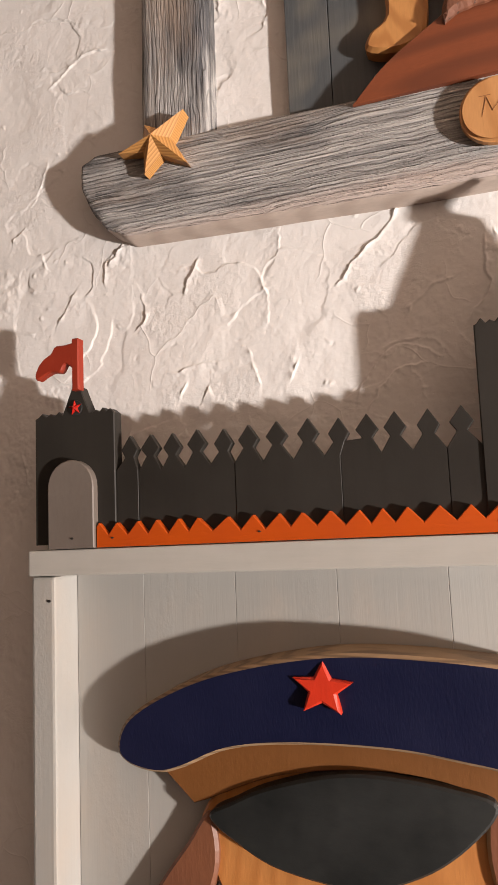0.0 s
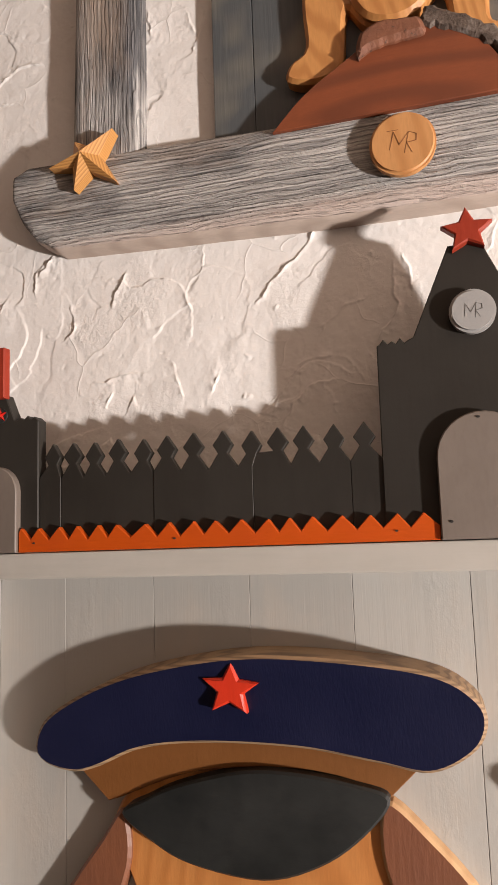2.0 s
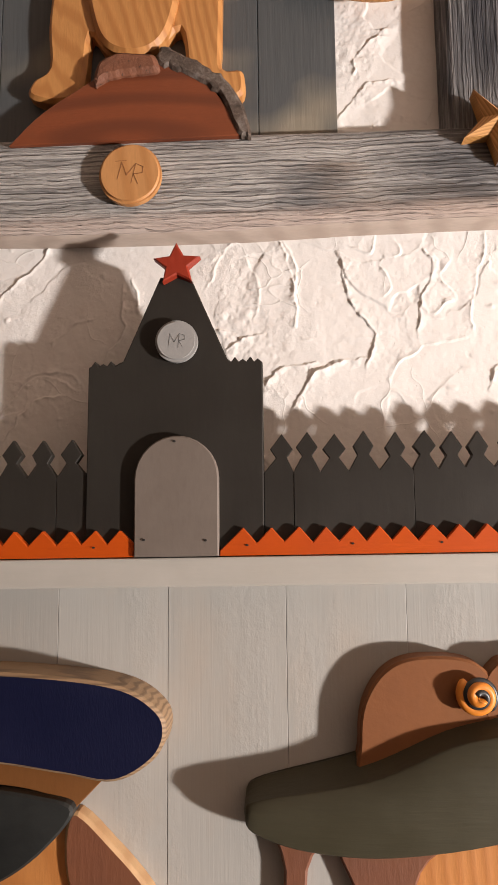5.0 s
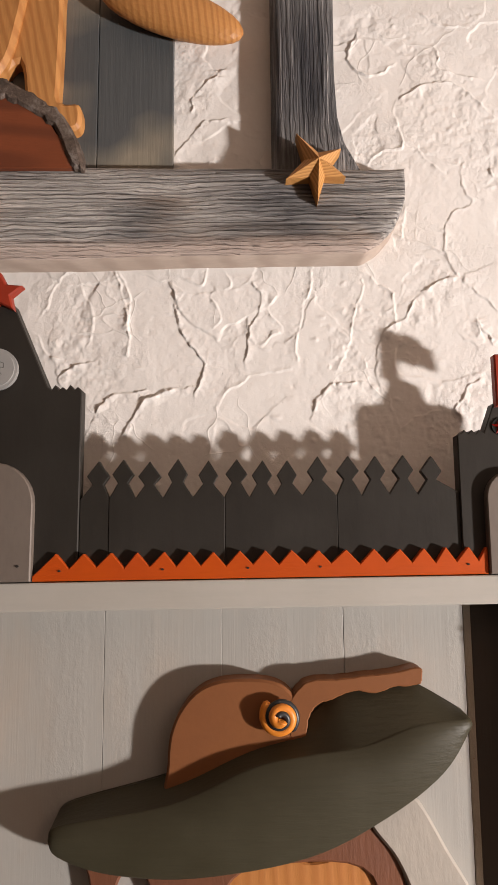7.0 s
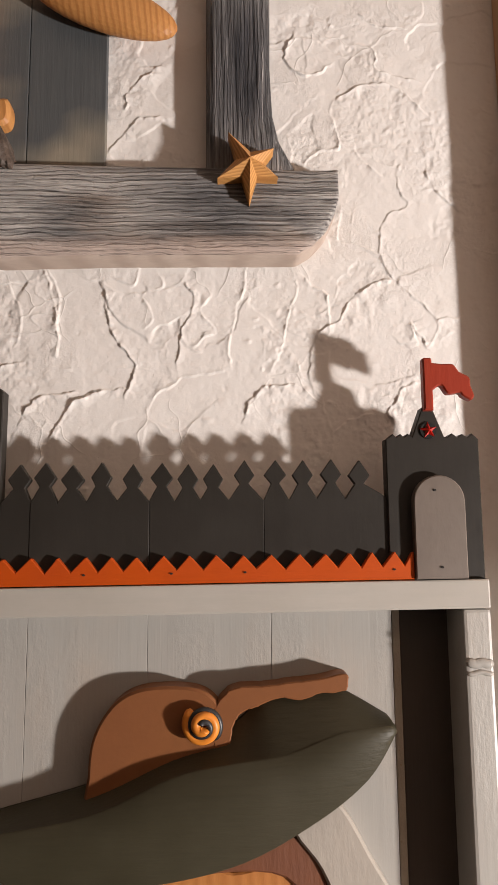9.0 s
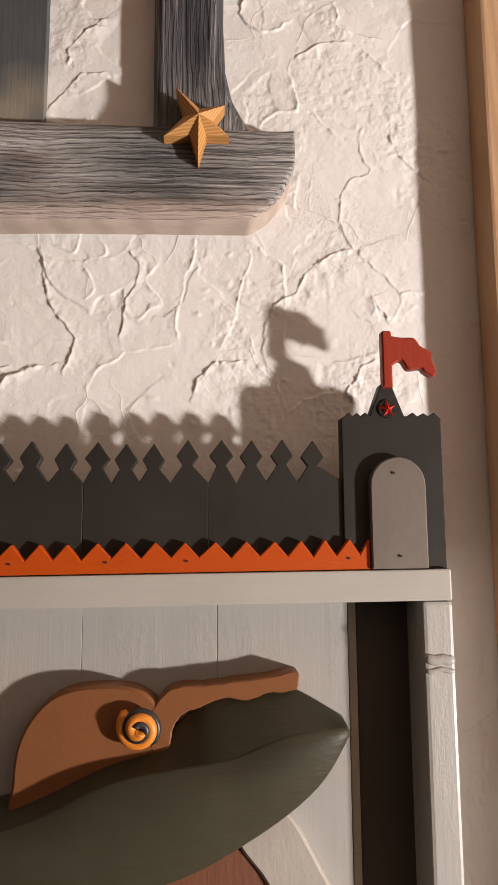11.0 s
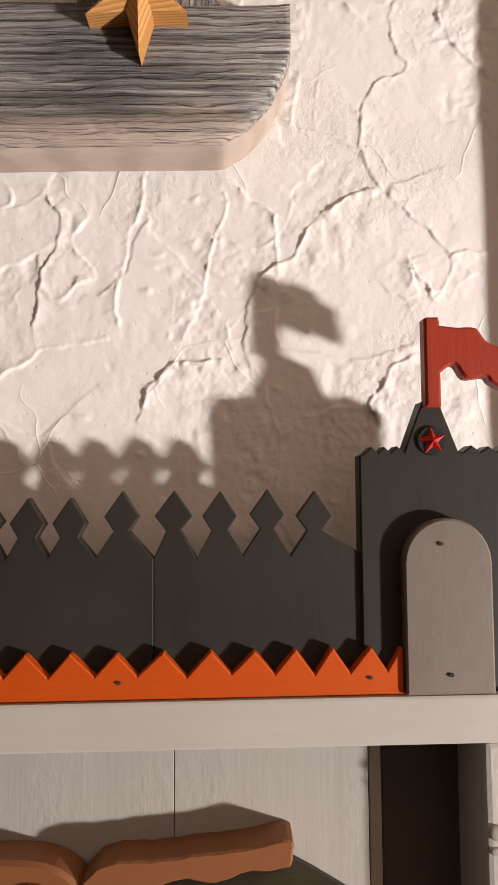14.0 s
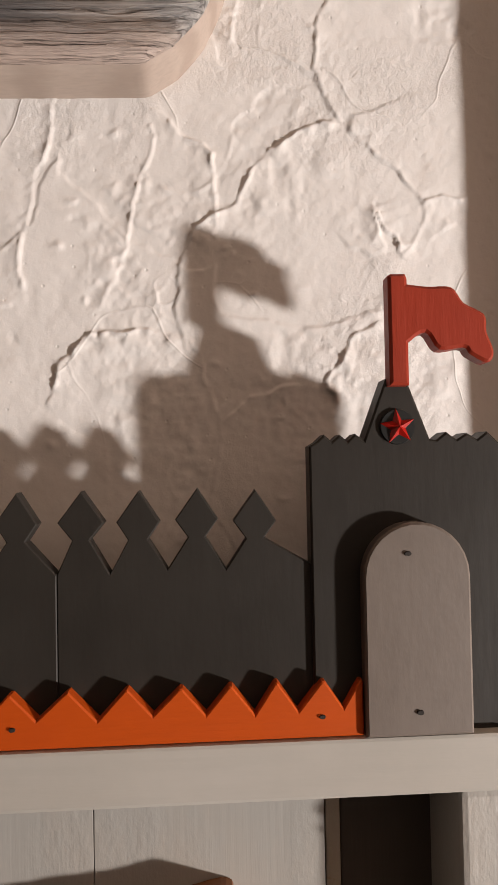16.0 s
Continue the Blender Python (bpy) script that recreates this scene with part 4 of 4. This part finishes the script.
part("band", board(curve_loop([(-0.300, 1.784), (-0.250, 1.738)], 1, False) + curve_loop([(-0.232, 1.744), (-0.150, 1.776), (-0.070, 1.790), (0.0, 1.792), (0.060, 1.784), (0.100, 1.764)], 4, False) + [(0.142, 1.806), (0.0, 1.85), (-0.20, 1.84)], 0.826, 0.849, 0.001), OCHRE, cap, "ochre brown cap band")
visor_pts = curve_loop([(-0.226, 1.730), (-0.195, 1.749), (-0.150, 1.769), (-0.073, 1.789), (-0.011, 1.792), (0.061, 1.784), (0.104, 1.770), (0.072, 1.727), (0.020, 1.690), (-0.048, 1.669), (-0.138, 1.679), (-0.190, 1.702)], 5)
part("visor", board(visor_pts, 0.812, 0.843, 0.003), BLACK, cap, "scuffed black visor")
part("cap_star", board([(x, 1.889 + 0.88 * (z - 1.889)) for x, z in star_points(-0.0735, 1.889, 0.0368, 0.0172, 87)], 0.7890, 0.8015, 0.003), RED_BRIGHT, cap, "bright red wooden star")

bm = board(curve_loop([(-0.245, 1.72), (-0.215, 1.62), (-0.19, 1.52), (-0.06, 1.42), (0.06, 1.52), (0.09, 1.62), (0.112, 1.74), (0.02, 1.79), (-0.15, 1.79)], 6), 0.836, 0.849, 0.003)
board(curve_loop([(-0.232, 1.728), (-0.262, 1.690), (-0.300, 1.640), (-0.335, 1.585), (-0.300, 1.54), (-0.25, 1.60), (-0.222, 1.67)], 5), 0.828, 0.849, 0.004, bm, 1)
board(curve_loop([(0.098, 1.762), (0.150, 1.722), (0.198, 1.668), (0.232, 1.60), (0.20, 1.54), (0.135, 1.60), (0.092, 1.69)], 5), 0.828, 0.849, 0.004, bm, 1, 2)
tagged(part("wooden_bust", bm, [FACE_WOOD, HAIR, RAW_EDGE]), "plain orange varnished carved face under the cap", "carving")

# ---- wide-brimmed hat with the face below it ----
hat = thing("brimmed_hat", (0.55, 0.85, 1.73), "painted wooden wide-brimmed hat in olive and brown", "hat")
crown_h = curve_loop([(0.440, 1.800), (0.434, 1.845), (0.440, 1.888), (0.463, 1.923), (0.497, 1.939), (0.552, 1.939), (0.580, 1.925), (0.590, 1.90), (0.598, 1.862), (0.55, 1.82)], 6)
part("hat_crown", board(crown_h, 0.820, 0.849, 0.003), CLAY, hat, "clay brown rounded crown")
plume = curve_loop([(0.574, 1.905), (0.586, 1.926), (0.603, 1.938), (0.640, 1.940), (0.668, 1.944), (0.70, 1.946), (0.733, 1.952), (0.736, 1.940), (0.730, 1.932), (0.702, 1.930), (0.680, 1.923), (0.655, 1.926), (0.630, 1.917), (0.610, 1.910), (0.600, 1.893), (0.595, 1.868), (0.580, 1.87)], 5)
part("plume", board(plume, 0.8195, 0.849, 0.0015, jitter=0.0006), CLAY, hat, "wavy-edged brown plume")
# brim: a ridge from which the upper side falls back to the door
ridge = curve_loop([(0.302, 1.778), (0.322, 1.789), (0.440, 1.810), (0.531, 1.848), (0.597, 1.861), (0.660, 1.870), (0.725, 1.892), (0.786, 1.897)], 6, False)
upper = curve_loop([(0.302, 1.785), (0.322, 1.799), (0.440, 1.830), (0.531, 1.868), (0.597, 1.890), (0.650, 1.930), (0.715, 1.936), (0.787, 1.899)], 6, False)
lower = curve_loop([(0.302, 1.770), (0.311, 1.750), (0.371, 1.731), (0.467, 1.726), (0.595, 1.746), (0.687, 1.788), (0.754, 1.836), (0.789, 1.888)], 6, False)
bm = bmesh.new()
lines = []
for k, (a, b, c) in enumerate(zip(upper, ridge, lower)):
    fade = 4 * (k / (len(ridge) - 1)) * (1 - k / (len(ridge) - 1))
    fade = fade ** 0.5
    low_mid = ((b[0] + c[0]) / 2, (b[1] + c[1]) / 2)
    lines.append([bm.verts.new(q) for q in ((a[0], 0.8485, a[1]), (a[0], 0.846 - 0.006 * fade, a[1]), (b[0], 0.806 - 0.010 * fade, b[1] + 0.0008), (b[0], 0.8045 - 0.011 * fade, b[1] - 0.0012), (low_mid[0], 0.803 - 0.010 * fade, low_mid[1]), (c[0], 0.806, c[1] + 0.003), (c[0], 0.811, c[1]), (c[0], 0.8485, c[1]))])
for a, b in zip(lines, lines[1:]):
    for j in range(len(a)):
        q = (a[j], a[(j + 1) % len(a)], b[(j + 1) % len(a)], b[j])
        bm.faces.new(q)
for a, b in zip(lines, lines[1:]):
    for j in (1, 2, 5, 6):
        bm.edges.get((a[j], b[j])).smooth = False
bm.faces.new(lines[0])
bm.faces.new(lines[-1][::-1])
part("brim", bm, OLIVE, hat, "olive green curved brim", True)
swirl = thing("swirl", (0, 0, 0), "", "")
swirl.name = "rosette"
swirl.parent = hat
swirl.location = Vector((0.566, 0.82, 1.9005)) - Vector(hat.location)
del swirl
rosette = [o for o in hat.children if o.name.startswith("rosette")][0]
for k, (mat, lab) in enumerate(((ORANGE_CLAY, "orange rolled coil"), (BLACK_CLAY, "black rolled coil"))):
    turnk = math.pi * k + 0.6
    line = []
    for i in range(56):
        t = i / 55
        rad = 0.0035 + 0.0172 * t
        ang = turnk + 2 * math.pi * 1.55 * t
        line.append((0.566 + rad * math.cos(ang), 0.799 + 0.012 * t, 1.9005 - rad * math.sin(ang)))
    part("coil", tube(line, 0.0054 - 0.0016 * k, None, 10), mat, rosette, lab, True)

bm = board(curve_loop([(0.445, 1.70), (0.470, 1.60), (0.56, 1.50), (0.66, 1.60), (0.695, 1.70), (0.66, 1.735), (0.60, 1.728), (0.56, 1.738), (0.50, 1.715)], 6), 0.838, 0.849, 0.002)
board(curve_loop([(0.405, 1.74), (0.43, 1.66), (0.42, 1.56), (0.46, 1.56), (0.50, 1.70), (0.56, 1.728), (0.66, 1.724), (0.688, 1.66), (0.72, 1.58), (0.75, 1.60), (0.712, 1.70), (0.695, 1.76), (0.62, 1.775), (0.48, 1.765)], 5), 0.832, 0.849, 0.003, bm, 1)
board(curve_loop([(0.668, 1.782), (0.705, 1.808), (0.728, 1.800), (0.760, 1.745), (0.790, 1.69), (0.80, 1.62), (0.74, 1.60), (0.722, 1.68), (0.700, 1.735)], 5), 0.826, 0.849, 0.003, bm, 2)
board(curve_loop([(0.330, 1.76), (0.345, 1.70), (0.34, 1.60), (0.37, 1.60), (0.372, 1.70), (0.395, 1.745)], 4), 0.832, 0.849, 0.003, bm, 1)
tagged(part("wooden_bust", bm, [FACE_WOOD, HAIR, LIGHT_GREY]), "plain orange varnished carved face under the hat", "carving")
